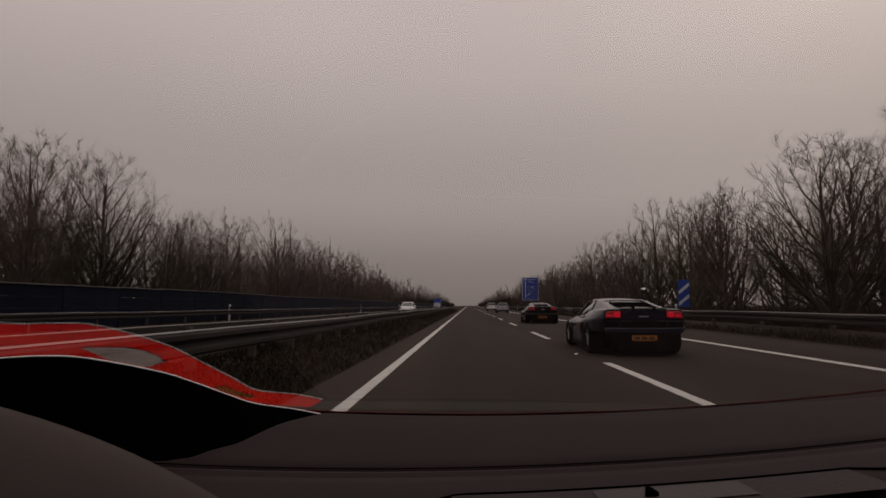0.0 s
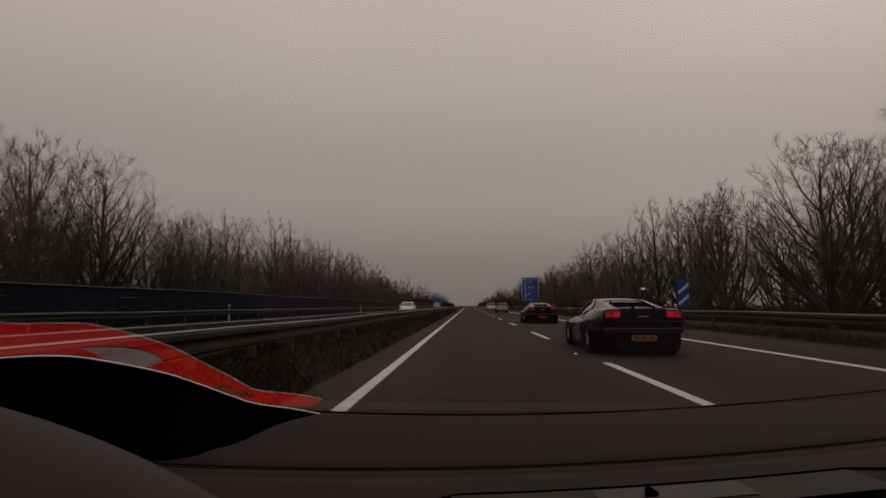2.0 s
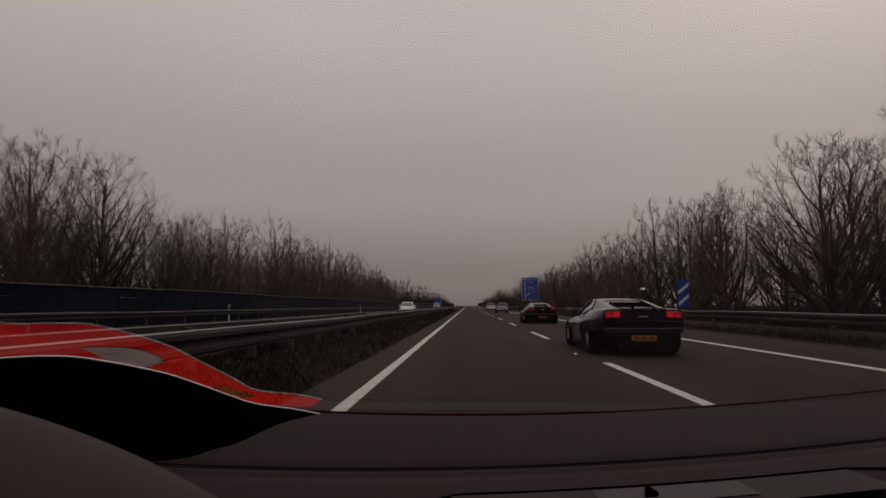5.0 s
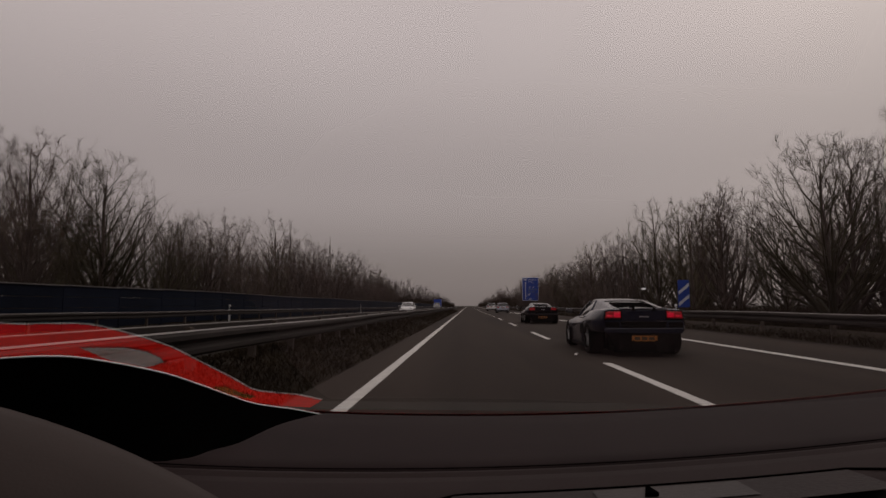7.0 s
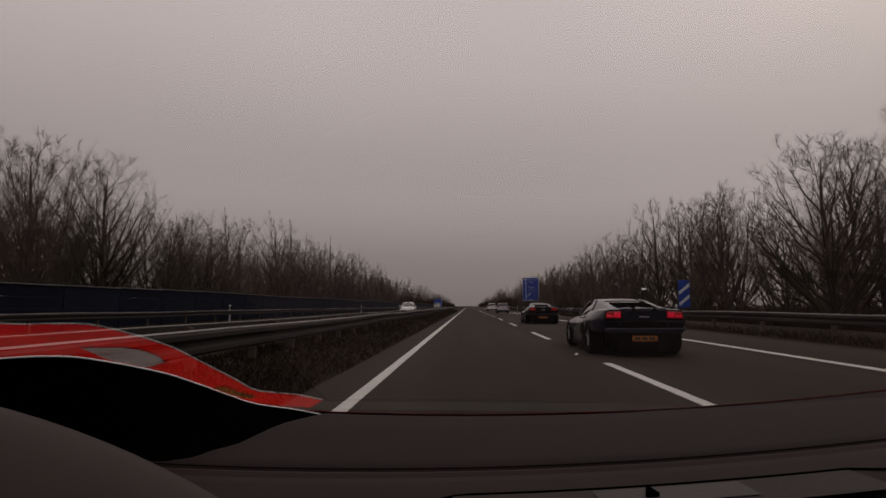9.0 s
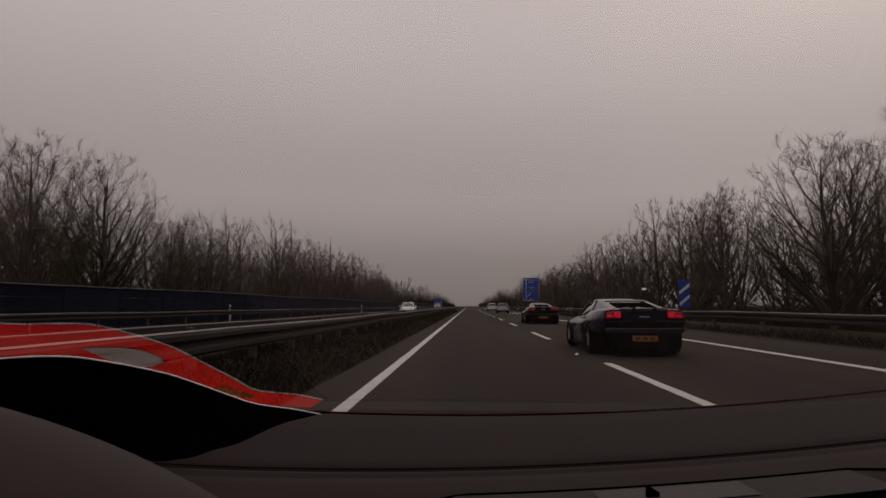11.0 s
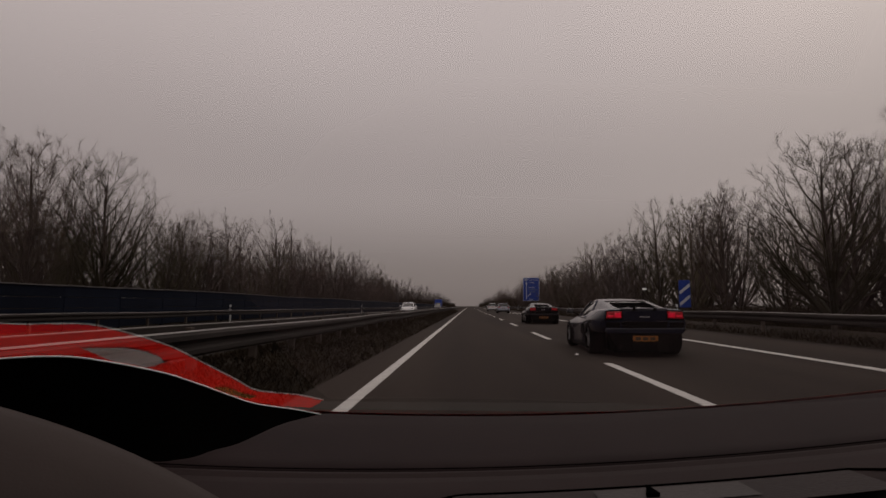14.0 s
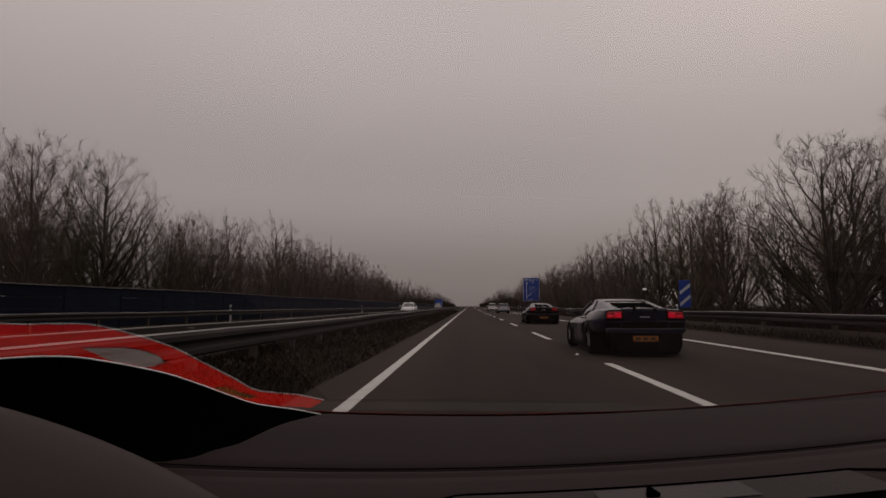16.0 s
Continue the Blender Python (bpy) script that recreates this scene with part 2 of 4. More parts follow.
# ---- guard rails ----
def rail_beam(x, z, side, y0, y1):
    """A W-shaped steel beam; side: +1 faces +x."""
    prof = [(0.0, -0.155), (0.045, -0.14), (0.08, -0.115), (0.08, -0.06), (0.02, -0.03), (0.0, 0.0), (0.02, 0.03), (0.08, 0.06), (0.08, 0.115), (0.045, 0.14), (0.0, 0.155), (-0.012, 0.15), (-0.012, -0.15)]
    n = int((y1 - y0) / 4)
    rings = []
    for i in range(n + 1):
        y = y0 + (y1 - y0) * i / n
        wob = 0.012 * math.sin(y * 0.37) + 0.008 * math.sin(y * 1.1)
        rings.append([(x + side * a, y, z + b + wob) for a, b in prof])
    return loft(rings, closed=True)


def rail_lit_edge(x, z, side, y0, y1):
    """The rolled upper edge of the beam, a strip of its own for the sky-lit line, following its sag."""
    prof = [(-0.012, -0.008), (-0.012, 0.004), (0.0, 0.010), (0.03, 0.007), (0.045, -0.004), (0.03, -0.008)]
    n = int((y1 - y0) / 4)
    rings = []
    for i in range(n + 1):
        y = y0 + (y1 - y0) * i / n
        wob = 0.012 * math.sin(y * 0.37) + 0.008 * math.sin(y * 1.1)
        rings.append([(x + side * a, y, z + b + wob) for a, b in prof])
    return loft(rings, closed=True)


def guard_rail(label, x, side, y0, y1, step, count, ztop=0.72):
    rail = thing("guard_rail", label, "guard rail", (0, 0, 0), kind="structure")
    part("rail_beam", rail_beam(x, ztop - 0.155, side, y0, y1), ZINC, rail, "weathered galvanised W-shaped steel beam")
    # pale strip paints the sky light along the beam's top
    part("rail_lit_edge", rail_lit_edge(x, ztop, side, y0, y1), ZINC_SKYLIT, rail, "upper edge of the beam, painted pale as if lit by the sky")
    me = None
    for k in range(count):
        if me is None:
            bm = boxed(-0.05, 0.05, -0.06, 0.06, -0.06, ztop - 0.03, bevel=0.008)
            box(bm, min(0, side * 0.08), max(0, side * 0.08), -0.05, 0.05, ztop - 0.22, ztop - 0.10)
            post = part("post", bm, RUST, rail)
            me = post.data
        else:
            post = link("post", me, RUST, rail)
        post.location = (x - side * 0.09, y0 + 1.0 + k * step, 0)
        post.rotation_euler = (random.uniform(-0.02, 0.02), random.uniform(-0.02, 0.02), 0)
    return rail


guard_rail("weathered steel guard rail on posts along the grassy median", -3.35, 1, -8, 420, 2.0, 70)
guard_rail("steel guard rail of the oncoming carriageway on the median", -4.55, -1, -8, 420, 4.0, 40)
guard_rail("steel guard rail on posts beside the hard shoulder", 10.45, -1, -8, 420, 4.0, 50, 0.80)
guard_rail("steel guard rail at the foot of the noise barrier", -16.6, 1, -8, 420, 4.0, 45)


# ---- grass on the verges ----
def blades(name, label, category, count, xr, yr, hr, wide, mat, lean=0.35, seed=1, lift=lambda x, y: -0.06, near=2.0):
    """Many thin upright stems as one mesh."""
    g = np.random.default_rng(seed)
    x = g.uniform(*xr, count)
    y = yr[0] + (yr[1] - yr[0]) * g.random(count) ** near
    patch = 0.55 + 0.45 * np.sin(x * 1.7 + np.sin(y * 0.31) * 2) * np.sin(y * 0.23 + x)
    h = g.uniform(*hr, count) * (0.6 + 0.5 * patch)
    a = g.uniform(0, math.pi, count)
    dx, dy = np.cos(a) * wide / 2, np.sin(a) * wide / 2
    lx, ly = g.normal(0, lean, count) * h, g.normal(0, lean, count) * h
    z = np.array([lift(p, q) for p, q in zip(x, y)])
    v = np.empty((count, 5, 3))
    v[:, 0] = np.stack([x - dx, y - dy, z], 1)
    v[:, 1] = np.stack([x + dx, y + dy, z], 1)
    v[:, 2] = np.stack([x + dx * 0.8 + lx * 0.4, y + dy * 0.8 + ly * 0.4, z + h * 0.55], 1)
    v[:, 3] = np.stack([x - dx * 0.8 + lx * 0.4, y - dy * 0.8 + ly * 0.4, z + h * 0.55], 1)
    v[:, 4] = np.stack([x + lx, y + ly, z + h], 1)
    k = np.arange(count)[:, None] * 5
    faces = np.concatenate([k + [0, 1, 2], k + [0, 2, 3], k + [3, 2, 4]]).tolist()
    me = bpy.data.meshes.new(name)
    me.from_pydata(v.reshape(-1, 3).tolist(), [], faces)
    return tagged(link(name, me, mat), label, category, kind="stuff")


def bank(name, x0, x1, height, label):
    """A low uneven bank of earth along the road."""
    rings = []
    for i in range(121):
        y = -20 + i * 4.0 if i < 100 else 380 + (i - 100) * 20
        row = []
        for j in range(9):
            u = j / 8
            row.append((x0 + (x1 - x0) * u, y, -0.08 + height * math.sin(math.pi * u) ** 0.8 + 0.05 * noise.noise((x0 + u * 3, y * 0.4, 0)) * (1 if 0 < j < 8 else 0)))
        rings.append(row)
    return tagged(part(name, loft(rings), EARTH, smooth=True), label, "verge", kind="structure")


bank("median", -5.1, -2.0, 0.26, "earthy median strip with dead brown grass")
bank("verge_right", 9.8, 14.5, 0.30, "brown grassy verge behind the guard rail")
blades("median_grass", "dead brown grass on the median strip", "grass", 52000, (-5.05, -2.03), (3, 120), (0.04, 0.17), 0.016, GRASS, 0.9, 3, lambda x, y: -0.05 + 0.24 * math.sin(math.pi * (x + 5.1) / 3.1))
blades("verge_grass", "dead brown grass behind the guard rail", "grass", 34000, (9.75, 15.0), (8, 160), (0.10, 0.36), 0.025, GRASS, 0.7, 4, lambda x, y: 0.02)


# ---- noise barrier beyond the oncoming carriageway ----
def noise_barrier(x, y0, count, height):
    wall = thing("noise_barrier", "long low blue-grey panelled noise barrier with pale capping", "noise barrier", (x, 0, 0), kind="structure")
    bm = bmesh.new()
    for k in range(4):
        z = 0.02 + k * height / 4
        box(bm, -0.05, 0.05 + 0.012 * (k % 2), -1.97, 1.97, z, z + height / 4 - 0.02, bevel=0.01)
    panel_me = None
    for k in range(count):
        y = y0 + 4 * k
        dz = 0.04 * math.sin(k * 0.7)
        if panel_me is None:
            p = part("panel", bm, WALL_BLUE, wall)
            q = part("post", boxed(-0.08, 0.075, -0.06, 0.06, -0.06, height - 0.01), WALL_BLUE, wall)
            c = part("capping", boxed(-0.10, 0.13, -1.99, 1.99, height, height + 0.05, bevel=0.012), CAPPING, wall)
            panel_me, post_me, cap_me = p.data, q.data, c.data
        else:
            p, q, c = link("panel", panel_me, WALL_BLUE, wall), link("post", post_me, WALL_BLUE, wall), link("capping", cap_me, CAPPING, wall)
        p.location, q.location, c.location = (0, y, dz), (0, y - 2, dz), (0, y, dz)
    return wall


noise_barrier(-17.6, -6, 80, 1.92)


# ---- trees ----
def tree_arrays(rng, height, wide, limbs=16, subs=7, terts=4, twigs=5, stems=1, thin=0.006, steep=1.2):
    """Tapered tubes of a bare tree whose limbs fan out to a domed crown: trunk and crown, as two vertex and face lists."""
    lists = {"trunk": ([], []), "crown": ([], [])}

    def tube_to(which, pts, radii, sides):
        V, F = lists[which]
        base, n = len(V), len(pts)
        for i, (p, r) in enumerate(zip(pts, radii)):
            d = (pts[min(i + 1, n - 1)] - pts[max(i - 1, 0)]).normalized()
            u = d.orthogonal().normalized()
            w = d.cross(u)
            for k in range(1 if i == n - 1 else sides):
                a = 2 * math.pi * k / sides
                V.append(tuple(p + (u * math.cos(a) + w * math.sin(a)) * r))
        for i in range(n - 1):
            a, b = base + i * sides, base + (i + 1) * sides
            for k in range(sides):
                j = (k + 1) % sides
                F.append((a + k, a + j, b) if i == n - 2 else (a + k, a + j, b + j, b + k))

    def bow(p0, p1, p2, n, jit):
        pts = []
        for i in range(n + 1):
            t = i / n
            p = p0 * (1 - t) ** 2 + p1 * (2 * t * (1 - t)) + p2 * t * t
            pts.append(p + Vector((rng.gauss(0, jit), rng.gauss(0, jit), rng.gauss(0, jit))) if i else p)
        return pts

    def at(pts, f):
        k = min(int(f * (len(pts) - 1)), len(pts) - 2)
        return pts[k].lerp(pts[k + 1], f * (len(pts) - 1) - k), (pts[k + 1] - pts[k]).normalized()

    def aside(along, lo, hi, lift):
        side = along.orthogonal().normalized()
        side.rotate(Matrix.Rotation(rng.uniform(0, 2 * math.pi), 3, along))
        a = radians(rng.uniform(lo, hi))
        return (along * math.cos(a) + side * math.sin(a) + Vector((0, 0, lift))).normalized()

    def offshoot(pts, f, length, r, segs, sides, lo, hi, lift):
        q, along = at(pts, f)
        d = aside(along, lo, hi, lift)
        tip = q + d * length
        mid = q + (d - Vector((0, 0, lift * 0.6))) * (length * 0.5)
        new_pts = bow(q, mid, tip, segs, length * 0.025)
        tube_to("crown", new_pts, [max(thin, r * (1 - 0.8 * i / segs)) for i in range(segs + 1)], sides)
        return new_pts

    fan0 = rng.uniform(0, 2 * math.pi)
    for s in range(stems):
        a = fan0 + 2 * math.pi * (s + rng.uniform(-0.2, 0.2)) / stems
        out = Vector((math.cos(a), math.sin(a), 0))
        reach = wide * (rng.uniform(0.25, 0.62) if stems > 1 else 0.07)
        top = height * (rng.uniform(0.74, 0.90) if stems > 1 else 0.88)
        base = out * (0.03 * height if stems > 1 else 0) + Vector((0, 0, -0.15))
        stem = bow(base, base + out * reach * 0.55 + Vector((0, 0, top * 0.45)), out * reach + Vector((0, 0, top)), 8, 0.005 * height)
        r0 = height * (0.019 if stems == 1 else 0.0125)
        rads = [max(thin, r0 * (1.25 if i == 0 else 1 - 0.85 * i / 8)) for i in range(9)]
        tube_to("trunk", stem, rads, 7)
        n = max(4, limbs // stems)
        for c in range(n):
            # the tip lies on the crown's dome, the foot far enough down the stem for a steep limb
            up = -0.16 + 1.14 * (c + rng.random()) / n
            az = a + rng.gauss(0, 0.95) if stems > 1 else 2.4 * c + rng.uniform(-0.4, 0.4)
            full = rng.uniform(0.84, 1.0)
            run = wide * math.sqrt(max(0.03, 1 - up * up)) * full
            tip = Vector((math.cos(az) * run, math.sin(az) * run, height * (0.47 + 0.53 * up * full)))
            f = min(0.93, max(0.10, (tip.z - run * rng.uniform(0.9, 1.5) * steep) / top))
            q, along = at(stem, f)
            rise = tip.z - q.z
            cx, cy = tip.x - q.x, tip.y - q.y
            limb = bow(q, q + Vector((cx * 0.60, cy * 0.60, rise * 0.40)), tip, 5, 0.0045 * height)
            lr = max(thin * 2, rads[min(8, int(f * 8))] * rng.uniform(0.34, 0.50))
            tube_to("crown", limb, [max(thin, lr * (1 - 0.82 * i / 5)) for i in range(6)], 5)
            size = (tip - q).length
            for k in range(subs):
                g = 0.28 + 0.72 * (k + rng.random()) / subs
                sub = offshoot(limb, g, size * (0.33 - 0.10 * g) * rng.uniform(0.7, 1.25), max(thin * 1.6, lr * (1 - 0.75 * g) * 0.6), 3, 3, 20, 52, 0.22)
                long = (sub[-1] - sub[0]).length
                for m in range(terts):
                    h = 0.2 + 0.8 * (m + rng.random()) / terts
                    tert = offshoot(sub, h, long * (0.62 - 0.25 * h) * rng.uniform(0.7, 1.2), thin * 1.4, 2, 3, 20, 50, 0.18)
                    for w in range(twigs):
                        p, d = at(tert, 0.15 + 0.85 * (w + rng.random()) / twigs)
                        e = p + aside(d, 18, 55, 0.06) * (height * rng.uniform(0.025, 0.06))
                        tube_to("crown", [p, e], [thin, thin], 3)
    return lists


def mesh_from(name, V, F):
    me = bpy.data.meshes.new(name)
    me.from_pydata(V, [], F)
    return me


def make_tree(seed, height, wide, near=True, stems=1, steep=1.2, twig=None, label="bare deciduous tree with a fine twiggy crown"):
    rng = random.Random(seed)
    got = tree_arrays(rng, height, wide, 46, 5, 4, 6, stems, 0.0050, steep) if near else tree_arrays(rng, height, wide, 32, 4, 3, 3, stems, 0.0095, steep)
    ob = thing("tree", label, "tree", (0, -500, 0), "roadside trees")
    link("trunk", mesh_from("trunk", *got["trunk"]), BARK, ob, smooth=True)
    link("crown", mesh_from("crown", *got["crown"]), twig or TWIG, ob)
    return ob


KINDS = [
    make_tree(11, 11.5, 3.4, True, 1, 1.4, None, "tall bare deciduous tree with steep dark limbs"),
    make_tree(12, 10.5, 3.9, True, 3, 1.3, None, "bare many-stemmed tree fanning to a domed crown"),
    make_tree(13, 12.5, 2.7, True, 1, 1.6, None, "slender tall bare tree with steep branches"),
    make_tree(14, 9.5, 4.2, True, 4, 1.1, None, "many-stemmed bare tree with a wide round crown"),
    make_tree(15, 9.0, 3.3, True, 2, 1.2, GREEN_TWIG, "two-stemmed tree with twigs just coming into bud"),
    make_tree(16, 11.0, 3.8, True, 1, 1.2, GREEN_TWIG, "bare tree with a faint green haze of buds"),
    make_tree(17, 11.0, 3.4, False, 1, 1.4, None, "tall bare tree farther along the motorway"),
    make_tree(18, 9.8, 3.8, False, 3, 1.2, None, "bare many-stemmed tree farther along the motorway"),
    make_tree(19, 10.5, 3.2, False, 1, 1.4, GREEN_TWIG, "bare tree coming into bud farther along the motorway"),
    make_tree(20, 10.0, 4.0, False, 2, 1.1, None, "wide-crowned bare tree farther along the motorway"),
]
USED = set()


def plant(k, x, y, scale, turn):
    src = KINDS[k]
    m = pose(x, y, -0.06, random.uniform(-3, 3), random.uniform(-3, 3), turn)
    if k not in USED:
        USED.add(k)
        src.matrix_basis = m @ Matrix.Scale(scale, 4)
        return src
    ob = copy_thing(src, m)
    ob.scale = (scale, scale, scale * random.uniform(0.92, 1.1))
    return ob


rnd = random.Random(5)
# rows of trees: start x, start y, end y, spacing, size
ROWS = [(15.6, 19, 170, 6.0, 0.78), (18.4, 22, 190, 4.8, 0.97), (22.5, 26, 200, 5.2, 1.10), (27.5, 30, 150, 6.0, 1.28),
        (-20.6, 20, 170, 5.6, 0.83), (-24.0, 24, 190, 4.2, 1.02), (-28.5, 28, 210, 4.6, 1.20), (-35.0, 34, 150, 5.5, 1.30)]
for x0, ya, yb, step, size in ROWS:
    y = ya
    while y < yb:
        # open stretches where the wood thins out
        dens = 0.5 + 0.5 * math.sin(y * 0.19 + (2.6 if x0 > 0 else 0.6) + 0.5 * math.sin(y * 0.05) + 0.03 * x0)
        clear = 14 < x0 < 17 and 26 < y < 46  # kept open in front of the sign
        if rnd.random() < (0.50 if x0 > 0 else 0.56) + 0.42 * dens and not clear:
            grown = size * rnd.uniform(0.80, 1.12) * (0.76 + 0.36 * dens)
            near = 0.80 if y < 40 and x0 > 0 else 0.84 if y < 46 and x0 < 0 else 0.94
            plant(rnd.randrange(6) if y < 44 else 6 + rnd.randrange(4), x0 + rnd.uniform(-1.6, 1.6), y + rnd.uniform(-1.2, 1.2), grown * near, rnd.uniform(0, 360))
        y += step * rnd.uniform(0.75, 1.3) * (1.0 if y < 90 else 1.35)


def far_wood(name, sign, seed):
    """The wood in the distance, and unseen trees behind the camera to darken reflections, as one mesh of many simple
    bare trees.
    """
    rng = random.Random(seed)
    V, F = [], []
    for s in range(3):
        got = tree_arrays(rng, 10.5, 3.8, 12, 4, 2, 0, 1 + s, 0.035, 1.3)
        for key in ("trunk", "crown"):
            v, f = got[key]
            v = np.array(v)
            for k in range(40):
                a, sc = rng.uniform(0, 6.28), rng.uniform(0.75, 1.25)
                # from k = 24 on: unseen trees added behind, dimming the light and car reflections
                y = 185 + 520 * rng.random() ** 1.3 if k < 24 else -75 + 88 * rng.random()
                x = sign * (17.5 if sign > 0 else 21) + sign * rng.uniform(0, 14)
                c, q = math.cos(a) * sc, math.sin(a) * sc
                w = np.stack([v[:, 0] * c - v[:, 1] * q + x, v[:, 0] * q + v[:, 1] * c + y, v[:, 2] * sc], 1)
                b = len(V)
                V.extend(map(tuple, w.tolist()))
                F.extend([tuple(i + b for i in face) for face in f])
    return tagged(link(name, mesh_from(name, V, F), TWIG), "bare wood far along the motorway, with unseen trees added behind the camera", "wood", kind="stuff")


far_wood("distant_wood", 1, 21)
far_wood("distant_wood", -1, 22)


def shrubs(name, label, count, xr, yr, seed, size):
    """Leafless many-stemmed bushes as one mesh."""
    rng = random.Random(seed)
    V, F = [], []
    for s in range(4):
        got = tree_arrays(rng, 3.0, 1.9, 12, 5, 2, 0, 3, 0.012, 0.9)
        v = np.array(got["trunk"][0] + got["crown"][0])
        n0 = len(got["trunk"][0])
        f = got["trunk"][1] + [tuple(i + n0 for i in face) for face in got["crown"][1]]
        for k in range(count // 4):
            a, sc = rng.uniform(0, 6.28), rng.uniform(*size)
            x, y = rng.uniform(*xr), yr[0] + (yr[1] - yr[0]) * rng.random() ** 1.5
            c, q = math.cos(a) * sc, math.sin(a) * sc
            w = np.stack([v[:, 0] * c - v[:, 1] * q + x, v[:, 0] * q + v[:, 1] * c + y, v[:, 2] * sc * rng.uniform(0.8, 1.2)], 1)
            b = len(V)
            V.extend(map(tuple, w.tolist()))
            F.extend([tuple(i + b for i in face) for face in f])
    return tagged(link(name, mesh_from(name, V, F), SHRUB), label, "undergrowth", kind="stuff")


for sgn, seed in ((1, 31), (-1, 32)):
    xa, xb = (14.6, 34) if sgn > 0 else (-38, -18.6)
    shrubs("undergrowth", "dense brown leafless bushes beneath the trees", 76, (15.2, 30) if sgn > 0 else (-35, -19.6), (15, 170), seed, (0.7, 1.35))
    blades("dead_stalks", "dead brown stalks and brambles under the trees", "undergrowth", 28000, (xa, xb), (14, 240), (0.4, 1.5), 0.035, SHRUB, 0.42, seed + 2, near=1.7)
    blades("hedge", "low brown scrub at the edge of the wood", "undergrowth", 24000, (14.0, 16.5) if sgn > 0 else (-20.5, -18.4), (10, 220), (0.3, 1.3), 0.025, SHRUB, 0.5, seed + 5, near=1.7)
    blades("distant_scrub", "distant brown scrub along the motorway", "undergrowth", 12000, (xa, xb), (200, 800), (1.5, 6.0), 0.25, SHRUB, 0.2, seed + 9, near=1.0)


# ---- signs and posts ----
def motorway_sign(at, turn):
    w, h, zb = 3.35, 4.75, 2.1
    s = thing("motorway_sign", "large blue motorway direction sign with white arrow and lettering", "road sign", at, turn=turn)
    part("sign_panel", boxed(-w / 2, w / 2, -0.03, 0.03, zb, zb + h, bevel=0.02), SIGN_BLUE, s)
    bm = bmesh.new()
    for a in ((-w / 2, w / 2, zb + h - 0.06, zb + h), (-w / 2, w / 2, zb, zb + 0.06), (-w / 2, -w / 2 + 0.06, zb, zb + h), (w / 2 - 0.06, w / 2, zb, zb + h)):
        box(bm, a[0], a[1], -0.042, -0.031, a[2], a[3])
    part("border", bm, SIGN_WHITE, s, "thin white border")
    for x in (-1.1, 1.1):
        part("post", boxed(x - 0.09, x + 0.09, 0.04, 0.2, -0.06, zb + h - 0.2, bevel=0.01), ZINC, s)
    bm = bmesh.new()
    box(bm, -1.06, -0.94, -0.044, -0.032, zb + 0.3, zb + 3.55)
    vs = [bm.verts.new(p) for p in ((-1.2, -0.04, zb + 3.5), (-0.8, -0.04, zb + 3.5), (-1.0, -0.04, zb + 3.95))]
    bm.faces.new(vs)
    part("arrow", bm, SIGN_WHITE, s, "white straight-ahead arrow")
    bm = bmesh.new()
    box(bm, -0.05, 0.05, -0.046, -0.034, 0, 0.95)
    vs = [bm.verts.new(p) for p in ((-0.17, -0.04, 0.9), (0.17, -0.04, 0.9), (0, -0.04, 1.22))]
    bm.faces.new(vs)
    bmesh.ops.rotate(bm, verts=bm.verts, cent=(0, 0, 0), matrix=Matrix.Rotation(radians(52), 3, "Y"))
    bmesh.ops.translate(bm, verts=bm.verts, vec=(-0.98, 0, zb + 0.75))
    part("exit_arrow", bm, SIGN_WHITE, s, "white arrow branching to the exit")
    bm = bmesh.new()
    box(bm, -1.4, -0.72, -0.042, -0.032, zb + 4.12, zb + 4.56)
    part("route_shield", bm, SIGN_WHITE, s, "white outlined route shield")
    bm = bmesh.new()
    box(bm, -1.33, -0.79, -0.046, -0.043, zb + 4.18, zb + 4.50)
    part("route_shield_field", bm, SIGN_BLUE, s)
    part("route_bar", boxed(-1.24, -0.88, -0.052, -0.047, zb + 4.25, zb + 4.43), SIGN_WHITE, s)
    for body, x, z, size in (("Ibbenbüren", -0.5, 4.18, 0.42), ("-West", -0.5, 3.68, 0.42), ("Hörstel", -0.5, 2.62, 0.42), ("500 m", -0.45, 0.2, 0.34)):
        c = bpy.data.curves.new("lettering", "FONT")
        c.body, c.size, c.extrude = body, size, 0.003
        c.materials.append(SIGN_WHITE)
        o = new("lettering", c)
        o.parent, o.location, o.rotation_euler = s, (x, -0.04, zb + z), (radians(90), 0, 0)
    for z, wd in ((2.22, 1.75), (1.72, 1.3)):
        part("lettering_bar", boxed(-0.48, -0.48 + wd, -0.04, -0.031, zb + z, zb + z + 0.2), material("faded_lettering", (0.10, 0.14, 0.24), 0.6, vary=0.2, scale=12), s, "faded unreadable line")
    return s


motorway_sign((12.9, 118.0, 0), 2)


def mast(at, height):
    """A slender lattice mast standing behind the trees."""
    s = thing("mast", "slender grey steel mast rising behind the trees", "mast", at, "masts")
    n = 9
    for sx, sy in ((-1, -1), (1, -1), (0, 1)):
        part("leg", tube([(sx * 0.45, sy * 0.4, -0.06), (sx * 0.10, sy * 0.1, height)], 0.05, 5), RUST, s)
    for k in range(n):
        a, c = k / n, (k + 1) / n
        w0, w1 = 0.45 - 0.35 * a, 0.45 - 0.35 * c
        part("brace", tube([(-w0, -w0 * 0.9, height * a), (w1, -w1 * 0.9, height * c)], 0.025, 4), RUST, s)
    part("antenna", tube([(0, 0, height - 0.3), (0, 0, height + 2.2)], 0.04, 5), RUST, s)
    return s


mast((-37.5, 118, 0), 16.0)
mast((-32.0, 130, 0), 15.0)


